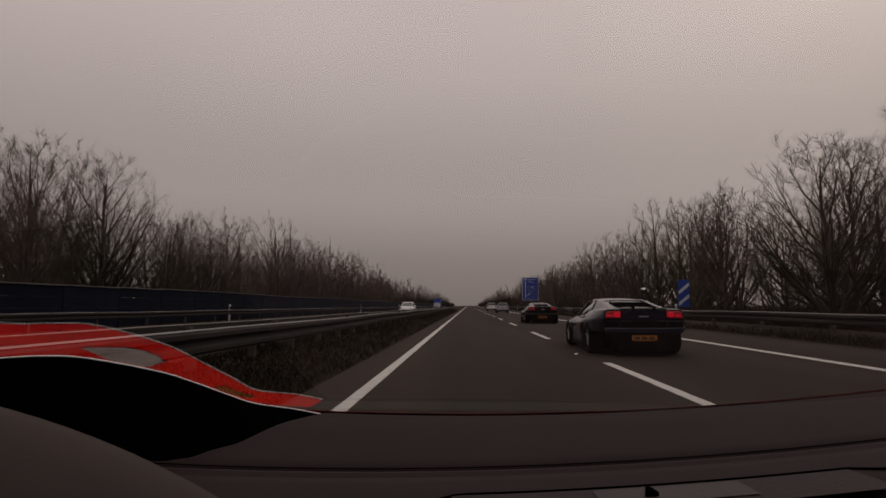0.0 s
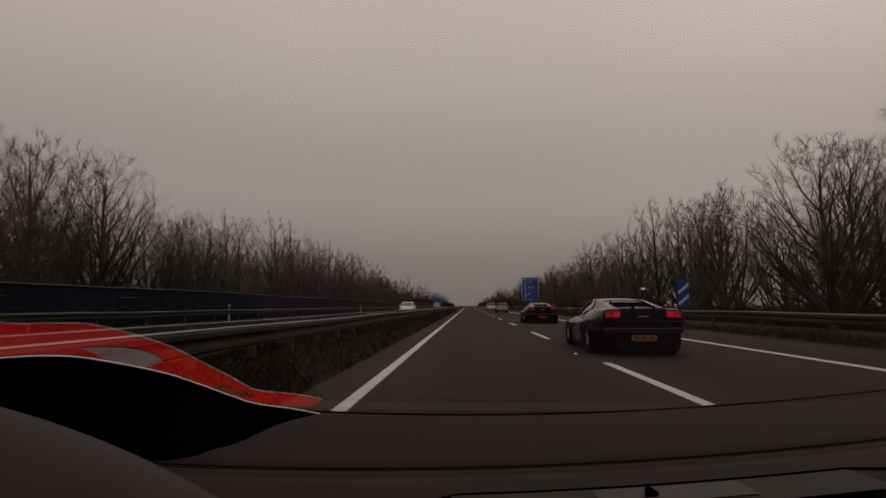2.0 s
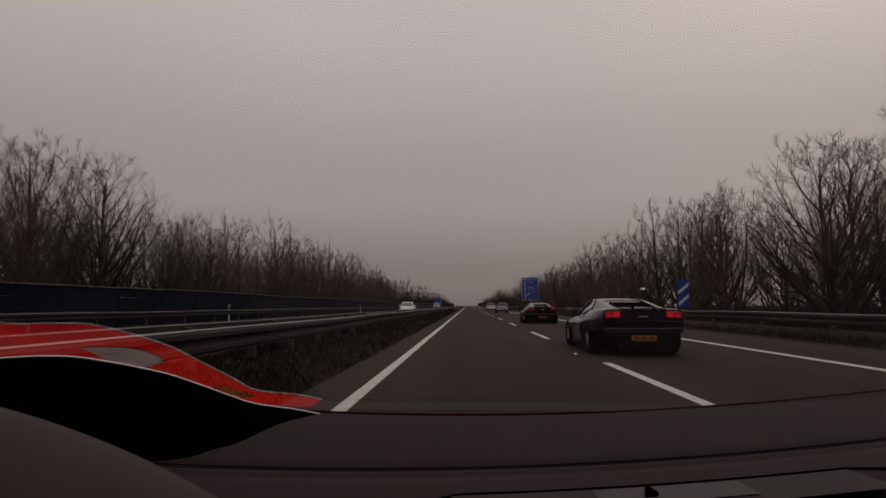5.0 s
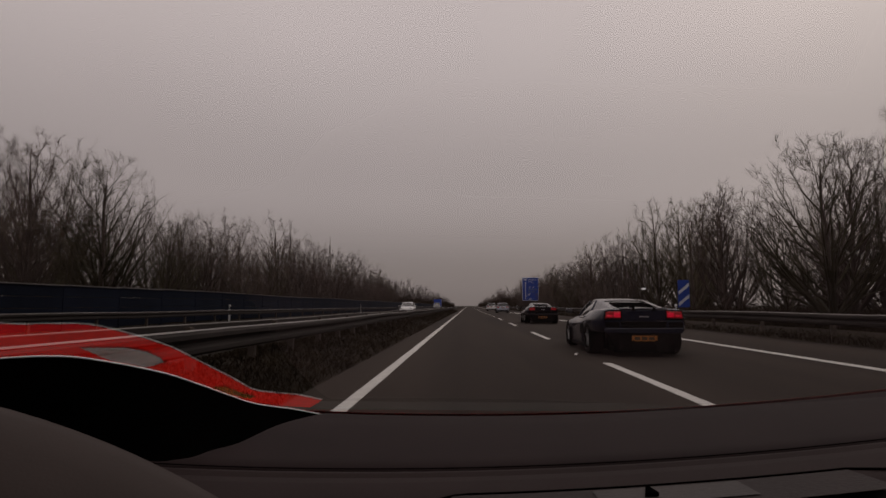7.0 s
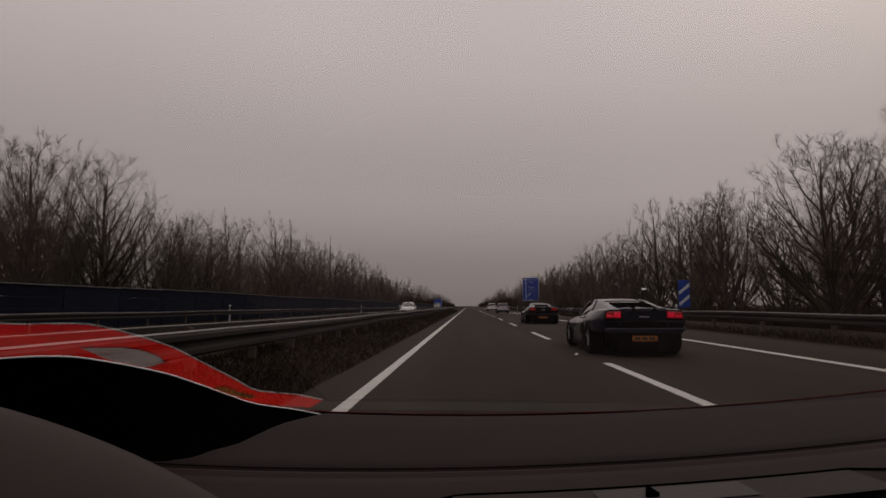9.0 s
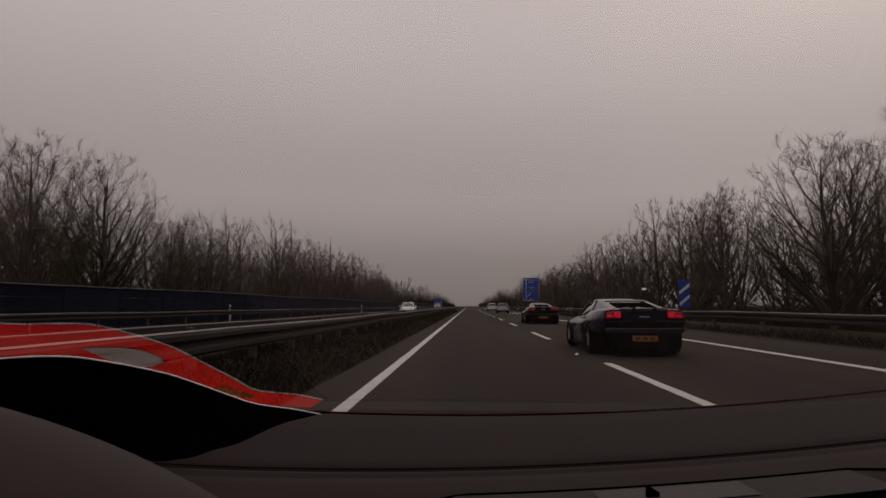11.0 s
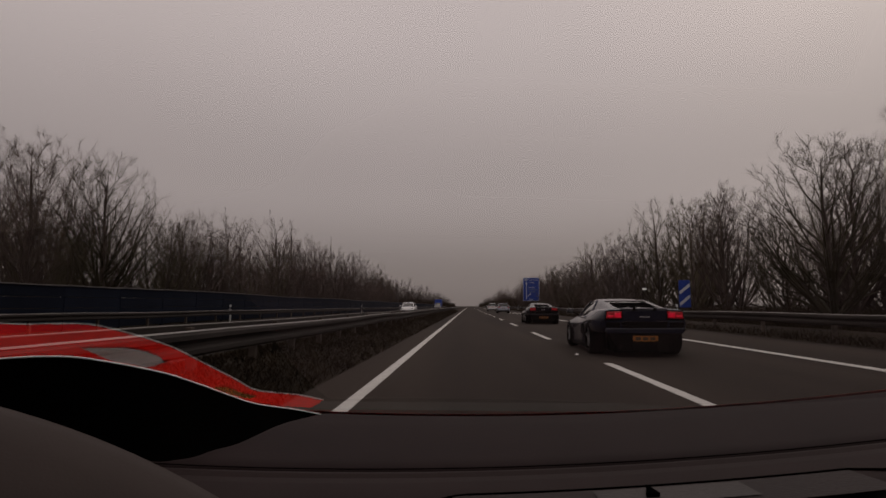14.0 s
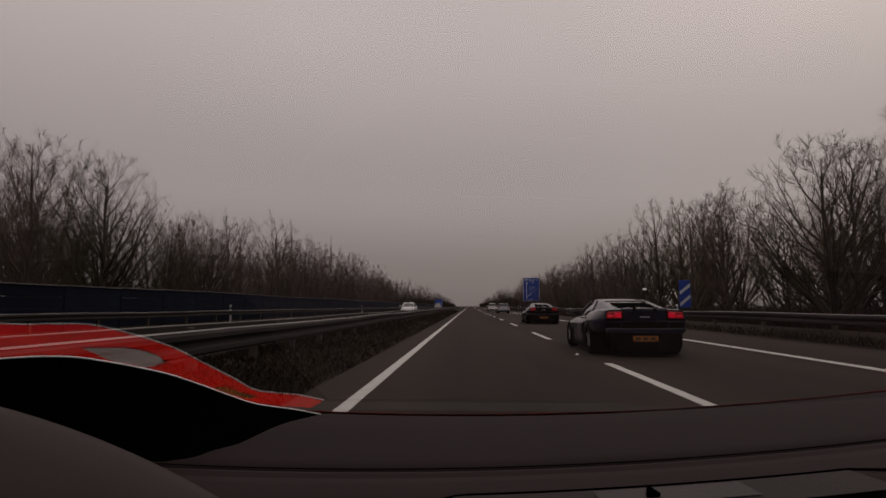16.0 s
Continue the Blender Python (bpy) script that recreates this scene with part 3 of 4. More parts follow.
def exit_beacon(at):
    s = thing("exit_beacon", "blue exit countdown board with white diagonal bars on posts", "road sign", at)
    part("board", boxed(-0.32, 0.32, -0.02, 0.02, 0.95, 2.5, bevel=0.01), SIGN_BLUE, s)
    for k in range(2):
        bm = boxed(-0.42, 0.42, -0.032, -0.022, -0.11, 0.11)
        bmesh.ops.rotate(bm, verts=bm.verts, cent=(0, 0, 0), matrix=Matrix.Rotation(radians(-35), 3, "Y"))
        for v in bm.verts:
            v.co.x = max(-0.3, min(0.3, v.co.x))
        bmesh.ops.translate(bm, verts=bm.verts, vec=(0, 0, 1.35 + 0.65 * k))
        part("stripe", bm, SIGN_WHITE, s)
    part("post", boxed(-0.04, 0.04, 0.02, 0.1, -0.06, 2.4), ZINC, s)
    return s


exit_beacon((12.3, 33.0, 0))


def delineator(at):
    s = thing("delineator_post", "white plastic delineator post with a black band", "delineator", at, "delineator posts")
    part("shaft", boxed(-0.06, 0.06, -0.05, 0.05, -0.06, 1.12, bevel=0.02), WHITE_PAINT, s)
    part("band", boxed(-0.063, 0.063, -0.053, 0.053, 0.80, 0.98), TRIM, s, "black band")
    part("reflector", boxed(-0.03, 0.03, -0.06, -0.05, 0.82, 0.96), SIGN_WHITE, s)
    return s


d0 = delineator((11.3, 31.5, 0))
for y in (81.5, 131.5, 181.5):
    copy_thing(d0, pose(11.3, y, 0))
for y in (40, 90, 140):
    copy_thing(d0, pose(-17.0, y, 0))


# ---- vehicles ----
def ring(y, ws, ww, wt, zb, zw, zs, zt):
    half = [(0, zb), (ws, zb), (ww * 0.985, zb + (zw - zb) * 0.35), (ww, zw), (ww * 0.97, zw + (zs - zw) * 0.5), (wt, zs), (wt * 0.55, zt), (0, zt + 0.008)]
    return [(x, y, z) for x, z in half] + [(-x, y, z) for x, z in half[-2:0:-1]]


def house_ring(y, wb, wt, zb, zt):
    half = [(0, zb), (wb, zb), (wb * 0.55 + wt * 0.45, zb + (zt - zb) * 0.55), (wt, zt - 0.035), (wt * 0.9, zt - 0.008), (wt * 0.5, zt + 0.01), (0, zt + 0.014)]
    return [(x, y, z) for x, z in half] + [(-x, y, z) for x, z in half[-2:0:-1]]


def refine(stations, n):
    """Smoothly resampled stations."""
    cols = list(zip(*stations))
    ys = np.linspace(cols[0][0], cols[0][-1], n)
    ys = sorted(set(list(ys) + [cols[0][0] + 0.03, cols[0][0] + 0.08]))
    return [(y, *[curve_at(list(zip(cols[0], c)), y) for c in cols[1:]]) for y in ys]


def wheel(car, x, y, r, width, side, spokes=10):
    w = part("wheel", cyl(x - width / 2, x + width / 2, y, r, r, 28, r * 0.66), RUBBER, car, "black tyre on alloy rim", True)
    xo = x + side * (width / 2 - 0.03)
    bm = cyl(min(xo, xo - side * 0.12), max(xo, xo - side * 0.12), y, r, r * 0.67, 28, r * 0.58)
    part("rim", bm, ALLOY, w, "silver alloy rim", True)
    for k in range(spokes // 2):
        bm = boxed(xo - 0.02, xo + 0.015, -0.022, 0.022, 0.02, r * 0.62, bevel=0.006)
        bmesh.ops.rotate(bm, verts=bm.verts, cent=(0, 0, 0), matrix=Matrix.Rotation(k * 4 * math.pi / spokes, 3, "X"))
        bmesh.ops.translate(bm, verts=bm.verts, vec=(0, y, r))
        part("spoke", bm, ALLOY, w)
    xi = x - side * (width / 2 - 0.06)
    part("brake_disc", cyl(min(xi, xi + side * 0.05), max(xi, xi + side * 0.05), y, r, r * 0.5, 20), TRIM, w)


def number_plate(car, y, z, w=0.50, h=0.115):
    p = part("number_plate", boxed(-w / 2, w / 2, y - 0.012, y, z - h / 2, z + h / 2, bevel=0.004), PLATE, car, "yellow number plate with dark bars")
    for k in range(3):
        part("plate_bar", boxed(-w / 2 + 0.05 + k * 0.145, -w / 2 + 0.155 + k * 0.145, y - 0.015, y - 0.0125, z - h * 0.28, z + h * 0.28), INK, p)


def arch(car, x, y, r, side):
    part("wheel_arch", cyl(min(x, x - side * 0.25), max(x, x - side * 0.25), y, r, r * 1.13, 28), TRIM, car, "dark wheel arch", True)


# pale blue-grey puts the sky's reflection on the wing into its colour
WING_SKYLIT = material("skylit_wing_paint", (0.22, 0.22, 0.24), 0.35, vary=0.1, bump=0, coat=0.6)


def shell(y, wb, ww, ws, wt, zb, zw, zs, zt):
    """A section of a low wide body with a marked shoulder."""
    half = [(0, zb), (wb, zb), (ww * 0.99, zb + (zw - zb) * 0.3), (ww, zw), (ww * 0.985, zw + (zs - zw) * 0.55), (ws + 0.02, zs - 0.025), (ws, zs), (wt, zt), (wt * 0.5, zt + 0.006), (0, zt + 0.008)]
    return [(x, y, z) for x, z in half] + [(-x, y, z) for x, z in half[-2:0:-1]]


def both(sd, a, b):
    return (min(sd * a, sd * b), max(sd * a, sd * b))


def slab(points, y0, y1, bevel=0.0):
    """A plate with the outline (x, z), between y0 and y1."""
    bm = loft([[(x, y, z) for x, z in points] for y in (y0, y1)], closed=True)
    if bevel:
        bmesh.ops.bevel(bm, geom=list(bm.edges), offset=bevel, segments=2, affect="EDGES", profile=0.6)
    return bm


def sports_car(at, paint, label, lamps, turn=0, wing=True):
    car = thing("sports_car", label, "car", at, "sports cars", turn)
    body = refine([(0.0, .60, .79, .765, .68, .48, .68, .925, .955), (0.10, .62, .86, .79, .69, .46, .67, .945, .97), (0.45, .60, .95, .83, .70, .42, .67, .945, .975),
                   (0.95, .60, .96, .84, .69, .40, .66, .925, .97), (1.35, .62, .955, .82, .68, .36, .64, .895, .95), (1.6, .86, .945, .80, .67, .14, .62, .86, .90),
                   (2.4, .88, .905, .77, .65, .12, .58, .79, .82), (3.0, .86, .92, .78, .60, .13, .57, .765, .755), (3.15, .62, .93, .78, .58, .30, .57, .75, .73),
                   (3.75, .62, .91, .72, .52, .30, .54, .66, .64), (3.9, .80, .88, .68, .50, .16, .50, .60, .58), (4.25, .68, .76, .55, .42, .18, .40, .48, .48), (4.32, .52, .62, .45, .35, .22, .36, .42, .43)], 30)
    part("body", loft([shell(*s) for s in body], closed=True), paint, car, smooth=True)
    house = refine([(0.30, .62, .57, .90, .975), (0.9, .66, .575, .88, 1.045), (1.45, .69, .555, .82, 1.13), (1.9, .71, .535, .78, 1.175), (2.3, .73, .535, .74, 1.16), (2.8, .74, .57, .70, 1.0), (3.35, .72, .60, .66, .74)], 20)
    part("greenhouse", loft([house_ring(*s) for s in house], closed=True), CAR_GLASS, car, "dark tinted windows", True)
    # painted roof skin, rear buttresses and front pillars
    hs = [s for s in house if 1.42 <= s[0] <= 2.42]
    part("roof", loft([[(x, s[0], z + 0.012) for x, z in ((-s[2] - .012, s[4] - .05), (-s[2] * .92, s[4] - .004), (-s[2] * .5, s[4] + .012), (0, s[4] + .016), (s[2] * .5, s[4] + .012), (s[2] * .92, s[4] - .004), (s[2] + .012, s[4] - .05))] for s in hs]), paint, car, smooth=True)
    for sd in (-1, 1):
        rows = []
        for s in [h for h in house if h[0] <= 1.75]:
            y, wb, wt, zb, zt = s
            rows.append([(sd * (wb + .05), y, zb), (sd * (wb * .5 + wt * .5 + .034), y, (zb + zt) / 2), (sd * (wt + .02), y, zt - .02), (sd * wt * .90, y, zt + .014), (sd * wt * .78, y, zt + .004)])
        part("buttress", loft(rows), paint, car, "painted rear pillar", True)
        part("pillar", tube([(sd * .56, 2.35, 1.13), (sd * .61, 2.8, .98), (sd * .68, 3.3, .75)], 0.028), paint, car)
        part("window_pillar", tube([(sd * .72, 1.62, .86), (sd * .60, 1.66, 1.06), (sd * .55, 1.72, 1.14)], 0.03), paint, car)
        part("tail_lamp_housing", slab([(sd * .43, .955), (sd * .775, .935), (sd * .80, .73), (sd * .42, .74)], -0.006, 0.14, 0.012), TRIM, car, "black tail lamp surround")
        lamp = part("tail_lamp", slab([(sd * .455, .932), (sd * .755, .912), (sd * .775, .775), (sd * .46, .785)], -0.022, 0.08, 0.014), TAIL_DIM, car, "red tail lamp lens", False)
        part("lamp_segment", boxed(*both(sd, .475, .60), -0.030, -0.018, .80, .895, bevel=0.008), lamps, lamp, "lit red segment")
        part("lamp_segment", boxed(*both(sd, .63, .74), -0.030, -0.018, .81, .845, bevel=0.008), lamps, lamp, "lit red segment")
        part("corner_vent", slab([(sd * .50, .70), (sd * .78, .70), (sd * .77, .60), (sd * .50, .59)], -0.008, 0.1, 0.008), TRIM, car, "black vent under the lamp")
        m = part("mirror", boxed(*both(sd, .92, 1.08), 2.72, 2.86, .86, .97, bevel=0.035), paint, car, smooth=True)
        part("mirror_glass", boxed(*both(sd, .94, 1.06), 2.712, 2.719, .88, .955), CAR_GLASS, m)
        part("mirror_arm", tube([(sd * .76, 2.82, .80), (sd * .96, 2.80, .89)], 0.02), TRIM, car)
        intake = [(1.32, .38), (1.72, .42), (1.62, .62), (1.36, .66)]
        part("side_intake", loft([[(x, y, z) for y, z in intake] for x in both(sd, .925, .962)], closed=True), TRIM, car, "dark side air intake")
        part("door_seam", tube([(sd * .925, 1.62, .20), (sd * .945, 1.60, .60), (sd * .80, 1.66, .86)], 0.006, 4), TRIM, car)
        part("door_seam", tube([(sd * .925, 2.88, .20), (sd * .92, 2.90, .56), (sd * .79, 2.86, .77)], 0.006, 4), TRIM, car)
        for x in (.22, .36):
            part("exhaust_pipe", tube([(sd * x, 0.2, .30), (sd * x, -0.035, .30)], .036, 12), TRIM, car, "dark exhaust tip")
        part("side_skirt", boxed(*both(sd, .86, .92), 1.42, 3.02, .11, .2, bevel=0.02), TRIM, car)
        part("wheel_well", boxed(*both(sd, .60, .64), .50, 1.40, .12, .66), TRIM, car, "black wheel well")
        part("wheel_well", boxed(*both(sd, .60, .64), 3.05, 3.90, .14, .58), TRIM, car, "black wheel well")
        wheel(car, sd * .805, .93, .345, .32, sd)
        wheel(car, sd * .815, 3.45, .325, .24, sd)
    part("rear_panel", slab([(-.44, .945), (.44, .945), (.43, .745), (-.43, .745)], -0.012, 0.05, 0.01), paint, car)
    part("badge", boxed(-.10, .10, -0.018, -0.012, .80, .822), ALLOY, car, "small bright badge strip")
    part("rear_grille", slab([(-.47, .715), (.47, .715), (.43, .585), (-.43, .585)], -0.010, 0.1, 0.01), TRIM, car, "dark rear air outlet")
    for k in range(3):
        part("grille_slat", boxed(-.42, .42, -0.016, -0.009, .610 + k * .034, .618 + k * .034), TRIM, car)
    part("bumper", slab([(-.775, .585), (.775, .585), (.80, .53), (.76, .475), (-.76, .475), (-.80, .53)], -0.012, 0.20, 0.02), paint, car)
    part("lower_bumper", slab([(-.74, .48), (.74, .48), (.66, .33), (.60, .22), (-.60, .22), (-.66, .33)], -0.012, 0.3, 0.02), TRIM, car, "black lower bumper")
    # diffuser drawn down almost to the road, its black standing in for underbody shadow
    part("diffuser", boxed(-.60, .60, -0.01, 0.6, .10, .315, bevel=0.02), TRIM, car, "black rear diffuser, reaching low to fill in the shade under the car")
    for k in range(5):
        part("diffuser_fin", boxed(-.5 + k * .25 - .012, -.5 + k * .25 + .012, -0.03, 0.4, .095, .3), TRIM, car)
    for k in range(5):
        y = .52 + k * .15
        z = curve_at([(s[0], s[4]) for s in house], y)
        part("engine_louvre", boxed(-.40, .40, y, y + .08, z + .012, z + .030, bevel=0.005), TRIM, car)
    if wing:
        # wing coloured as sky-lit, far paler than the body
        w = part("rear_wing", slab([(-.46, .968), (.46, .968), (.46, .990), (-.46, .990)], -0.03, .20, 0.005), WING_SKYLIT, car, "low rear wing on two stays, painted pale as if lit by the sky")
        for x in (-.21, .21):
            part("wing_stay", boxed(x - .03, x + .03, -0.036, .14, .935, 1.0), TRIM, w)
    number_plate(car, -0.016, .375, 0.50, 0.11)
    return car


def hatchback(at, paint, label, name="hatchback", turn=0, lamps=None, grow=1.0):
    car = thing(name, label, "car", at, turn=turn)
    body = refine([(0.0, .70, .80, .70, .36, .62, .86, .90), (0.12, .80, .87, .76, .26, .62, .90, .94), (0.6, .84, .885, .78, .20, .64, .93, .96), (1.6, .84, .88, .77, .18, .62, .93, .95),
                   (2.8, .84, .88, .75, .18, .60, .92, .94), (3.4, .83, .87, .72, .20, .58, .82, .88), (3.95, .72, .80, .62, .24, .50, .68, .74), (4.2, .52, .62, .45, .28, .46, .56, .60)], 24)
    part("body", loft([ring(*s) for s in body], closed=True), paint, car, smooth=True)
    house = refine([(0.10, .70, .56, .88, .98), (0.35, .74, .60, .88, 1.28), (0.55, .75, .61, .88, 1.385), (1.4, .76, .62, .88, 1.42), (2.1, .76, .61, .88, 1.39), (2.6, .75, .60, .88, 1.18), (3.1, .74, .62, .86, .93)], 18)
    part("greenhouse", loft([house_ring(*s) for s in house], closed=True), CAR_GLASS, car, "dark tinted windows", True)
    hs = [s for s in house if .45 <= s[0] <= 2.25]
    part("roof", loft([[(x, s[0], z + 0.012) for x, z in ((-s[2] - .02, s[4] - .07), (-s[2] * .94, s[4] - .004), (-s[2] * .5, s[4] + .012), (0, s[4] + .016), (s[2] * .5, s[4] + .012), (s[2] * .94, s[4] - .004), (s[2] + .02, s[4] - .07))] for s in hs]), paint, car, smooth=True)
    for sd in (-1, 1):
        part("pillar", loft([[(sd * (.72 + .03), y0, .89), (sd * (.60 + .035), y0 + .42, 1.36), (sd * (.60 + .035), y0 + .55, 1.37), (sd * (.74 + .03), y0 + .42, .89)] for y0 in (.10, .13)], closed=True), paint, car)
        part("pillar", tube([(sd * .615, 2.15, 1.36), (sd * .66, 2.6, 1.17), (sd * .73, 3.08, .93)], 0.035), paint, car)
        part("door_pillar", tube([(sd * .775, 1.45, .90), (sd * .70, 1.47, 1.2), (sd * .64, 1.5, 1.38)], 0.03), TRIM, car)
        part("tail_lamp", boxed(min(sd * .50, sd * .80), max(sd * .50, sd * .80), -0.01, 0.14, .74, .90, bevel=0.04), lamps or TAIL_DIM, car, "red tail lamp", True)
        m = part("mirror", boxed(min(sd * .88, sd * 1.04), max(sd * .88, sd * 1.04), 2.55, 2.68, .93, 1.06, bevel=0.04), paint, car, smooth=True)
        part("mirror_glass", boxed(min(sd * .90, sd * 1.02), max(sd * .90, sd * 1.02), 2.542, 2.549, .95, 1.04), CAR_GLASS, m)
        part("side_moulding", boxed(min(sd * .87, sd * .90), max(sd * .87, sd * .90), 1.0, 3.1, .40, .44, bevel=0.008), ALLOY, car)
        part("door_handle", boxed(min(sd * .86, sd * .90), max(sd * .86, sd * .90), 1.55, 1.75, .80, .83, bevel=0.01), paint, car)
        part("headlamp", boxed(min(sd * .45, sd * .72), max(sd * .45, sd * .72), 3.80, 4.06, .58, .70, bevel=0.04), LAMP_GLASS, car, "clear headlamp", True)
        for y in (.78, 3.35):
            arch(car, sd * .885, y, .32, sd)
            wheel(car, sd * .79, y, .32, .22, sd)
    part("rear_window", loft([[(-.56, .075, .97), (.56, .075, .97)], [(-.50, .31, 1.29), (.50, .31, 1.29)]]), CAR_GLASS, car)
    part("bumper", boxed(-.80, .80, -0.05, 0.15, .36, .60, bevel=0.06), paint, car, smooth=True)
    part("bumper_strip", boxed(-.70, .70, -0.058, -0.048, .50, .53), ALLOY, car, "bright bumper strip")
    part("lower_bumper", boxed(-.74, .74, -0.03, 0.2, .22, .37, bevel=0.03), TRIM, car)
    part("roof_spoiler", boxed(-.56, .56, .36, .56, 1.375, 1.41, bevel=0.012), paint, car)
    number_plate(car, -0.014, .76)
    if grow != 1.0:
        car.scale = (grow, grow, grow)
    return car


sports_car((3.56, 11.75, 0), NAVY, "dark navy low mid-engined sports car with lit red tail lamps", TAIL)
sports_car((4.30, 33.0, 0), BLACK_PAINT, "plum-black low sports car driving ahead on asphalt", TAIL_DIM)
hatchback((5.0, 82.0, 0), SILVER, "silver-blue three-door hatchback with red tail lamps")
hatchback((4.9, 118, 0), WHITE_PAINT, "small pale car far ahead on the motorway", "estate_car", grow=1.1)
hatchback((-8.0, 78, 0), WHITE_PAINT, "white car on the oncoming carriageway", "estate_car", 180, LAMP_GLASS, 1.05)


def box_van(at, turn):
    van = thing("box_van", "blue box van on the oncoming carriageway", "van", at, turn=turn)
    part("cargo_box", boxed(-1.05, 1.05, 0, 3.9, 0.75, 3.0, bevel=0.04), SIGN_BLUE, van, "tall blue cargo box")
    cab = part("cab", loft([[(x, y, z) for y, z in ((3.95, .45), (3.95, 2.1), (4.6, 2.12), (5.25, 1.35), (5.7, 1.15), (5.8, .45))] for x in (-.95, .95)], closed=True), SIGN_BLUE, van)
    part("windscreen", loft([[(x, 4.66, 2.06), (x, 5.24, 1.40)] for x in (-.82, .82)]), CAR_GLASS, cab)
    for sd in (-1, 1):
        part("headlamp", boxed(*both(sd, .55, .85), 5.72, 5.82, .75, .95, bevel=0.03), LAMP_GLASS, cab)
        for y in (1.0, 4.85):
            wheel(van, sd * .84, y, .36, .24, sd)
    part("chassis", boxed(-.8, .8, .1, 5.2, .40, .76), TRIM, van)
    return van


box_van((-9.2, 176, 0), 180)
hatchback((-8.6, 160, 0), BLACK_PAINT, "dark estate car on the oncoming carriageway", "estate_car", 180, LAMP_GLASS, 1.1)


# ---- the red car that carries the camera ----
own = thing("own_car", "red sports car seen from its dark leather cockpit", "car")
EZ = 1.03

# dashboard: a padded top roll, a seam, a lip and a lower fascia, bowed across the width
def dash_z(x, y):
    u = (0.9 - y) / 0.3
    return EZ - 0.1702 + 0.0022 * u + (0.091 + 0.017 * u) * (x + 0.05 + 0.11 * u) ** 2


XS = [-0.75 + 0.04 * i for i in range(10)] + [-0.36 + 0.004 * i for i in range(40)] + [-0.20 + 0.04 * i for i in range(29)]
ROLL = [(0.965, -0.10), (0.94, -0.03), (0.918, -0.006), (0.90, 0.0), (0.85, 0.0025), (0.80, 0.004), (0.70, 0.003), (0.63, 0.001), (0.612, -0.001), (0.606, -0.005), (0.604, -0.035)]
LIP = [(0.600, -0.035), (0.599, -0.005), (0.596, -0.0015), (0.586, -0.0005), (0.5765, -0.0045), (0.573, -0.0045), (0.570, -0.0005), (0.55, 0.0), (0.50, 0.0), (0.46, -0.004), (0.44, -0.02), (0.43, -0.12)]


BACKWARD = sorted(ROLL)
ROLL_FINE = ROLL[:3] + [(0.91 - 0.006 * i, curve_at(BACKWARD, 0.91 - 0.006 * i)) for i in range(46)] + ROLL[7:]


def under_hood(x, y):
    """The dashboard drops away beneath the instrument hood."""
    edge = curve_at([(0.66, -0.306), (0.69, -0.292), (0.80, -0.2747), (0.92, -0.236), (1.0, -0.21)], y)
    u = min(1, max(0, (edge + 0.02 - x) / 0.085))
    return 0.09 * u * u * (3 - 2 * u) * min(1, max(0, (y - 0.62) / 0.08))


part("dashboard_top", loft([[(x, y, dash_z(x, y) + dz - under_hood(x, y)) for y, dz in ROLL_FINE] for x in XS]), DASH, own, "dark brown-grey leather dashboard top", True)
part("dashboard_face", loft([[(x, y, dash_z(x, y) + dz) for y, dz in LIP] for x in XS]), DASH_LOW, own, "dark grey lower dashboard with a stitched lip", True)
part("dashboard_gap", loft([[(x, y, dash_z(x, y) - 0.028) for y in (0.615, 0.58)] for x in XS]), HOOD_BLACK, own)

for y, r in ((0.6055, 0.0006),):
    part("dashboard_seam", tube([(x, y, dash_z(x, y) - 0.0010) for x in XS], r, 6), HOOD_BLACK, own, "thin black seam", True)

# instrument hood: a cowl in red leather over a recess painted black, its rim edged with pale piping
RIM_X = [(-3, -0.72), (-1, -0.601), (0, -0.509), (1, -0.4556), (2, -0.410), (3, -0.3648), (4, -0.3508), (5, -0.3366), (6, -0.3211), (7, -0.270), (8, -0.2373)]
RIM_Y = [(-3, 0.60), (-1, 0.60), (0, 0.604), (1, 0.60), (2, 0.607), (3, 0.663), (4, 0.719), (5, 0.79), (6, 0.856), (7, 0.886), (8, 0.921)]
RIM_Z = [(-3, -0.070), (-1, -0.0602), (0, -0.0554), (1, -0.0524), (2, -0.0553), (3, -0.0751), (4, -0.0947), (5, -0.1207), (6, -0.1438), (7, -0.157), (8, -0.1708)]
TS = [-3 + 0.2 * i for i in range(56)]


def rim(t, ahead=0.0, lift=0.0):
    """A point of the hood's rim, or of its top that far behind the rim."""
    dx = curve_at([(-3, 0.0), (2, 0.0), (3, -0.45), (4, -0.85), (5.5, -0.85), (6.5, -0.55), (8, -0.5)], t)
    dy = curve_at([(-3, 1.0), (2, 1.0), (3, 0.85), (4, 0.45), (5.5, 0.45), (6.5, 0.8), (8, 0.85)], t)
    return (curve_at(RIM_X, t) + dx * ahead, curve_at(RIM_Y, t) + dy * ahead, EZ + curve_at(RIM_Z, t) - (0.42 * dy + 0.06 * abs(dx)) * ahead + lift)


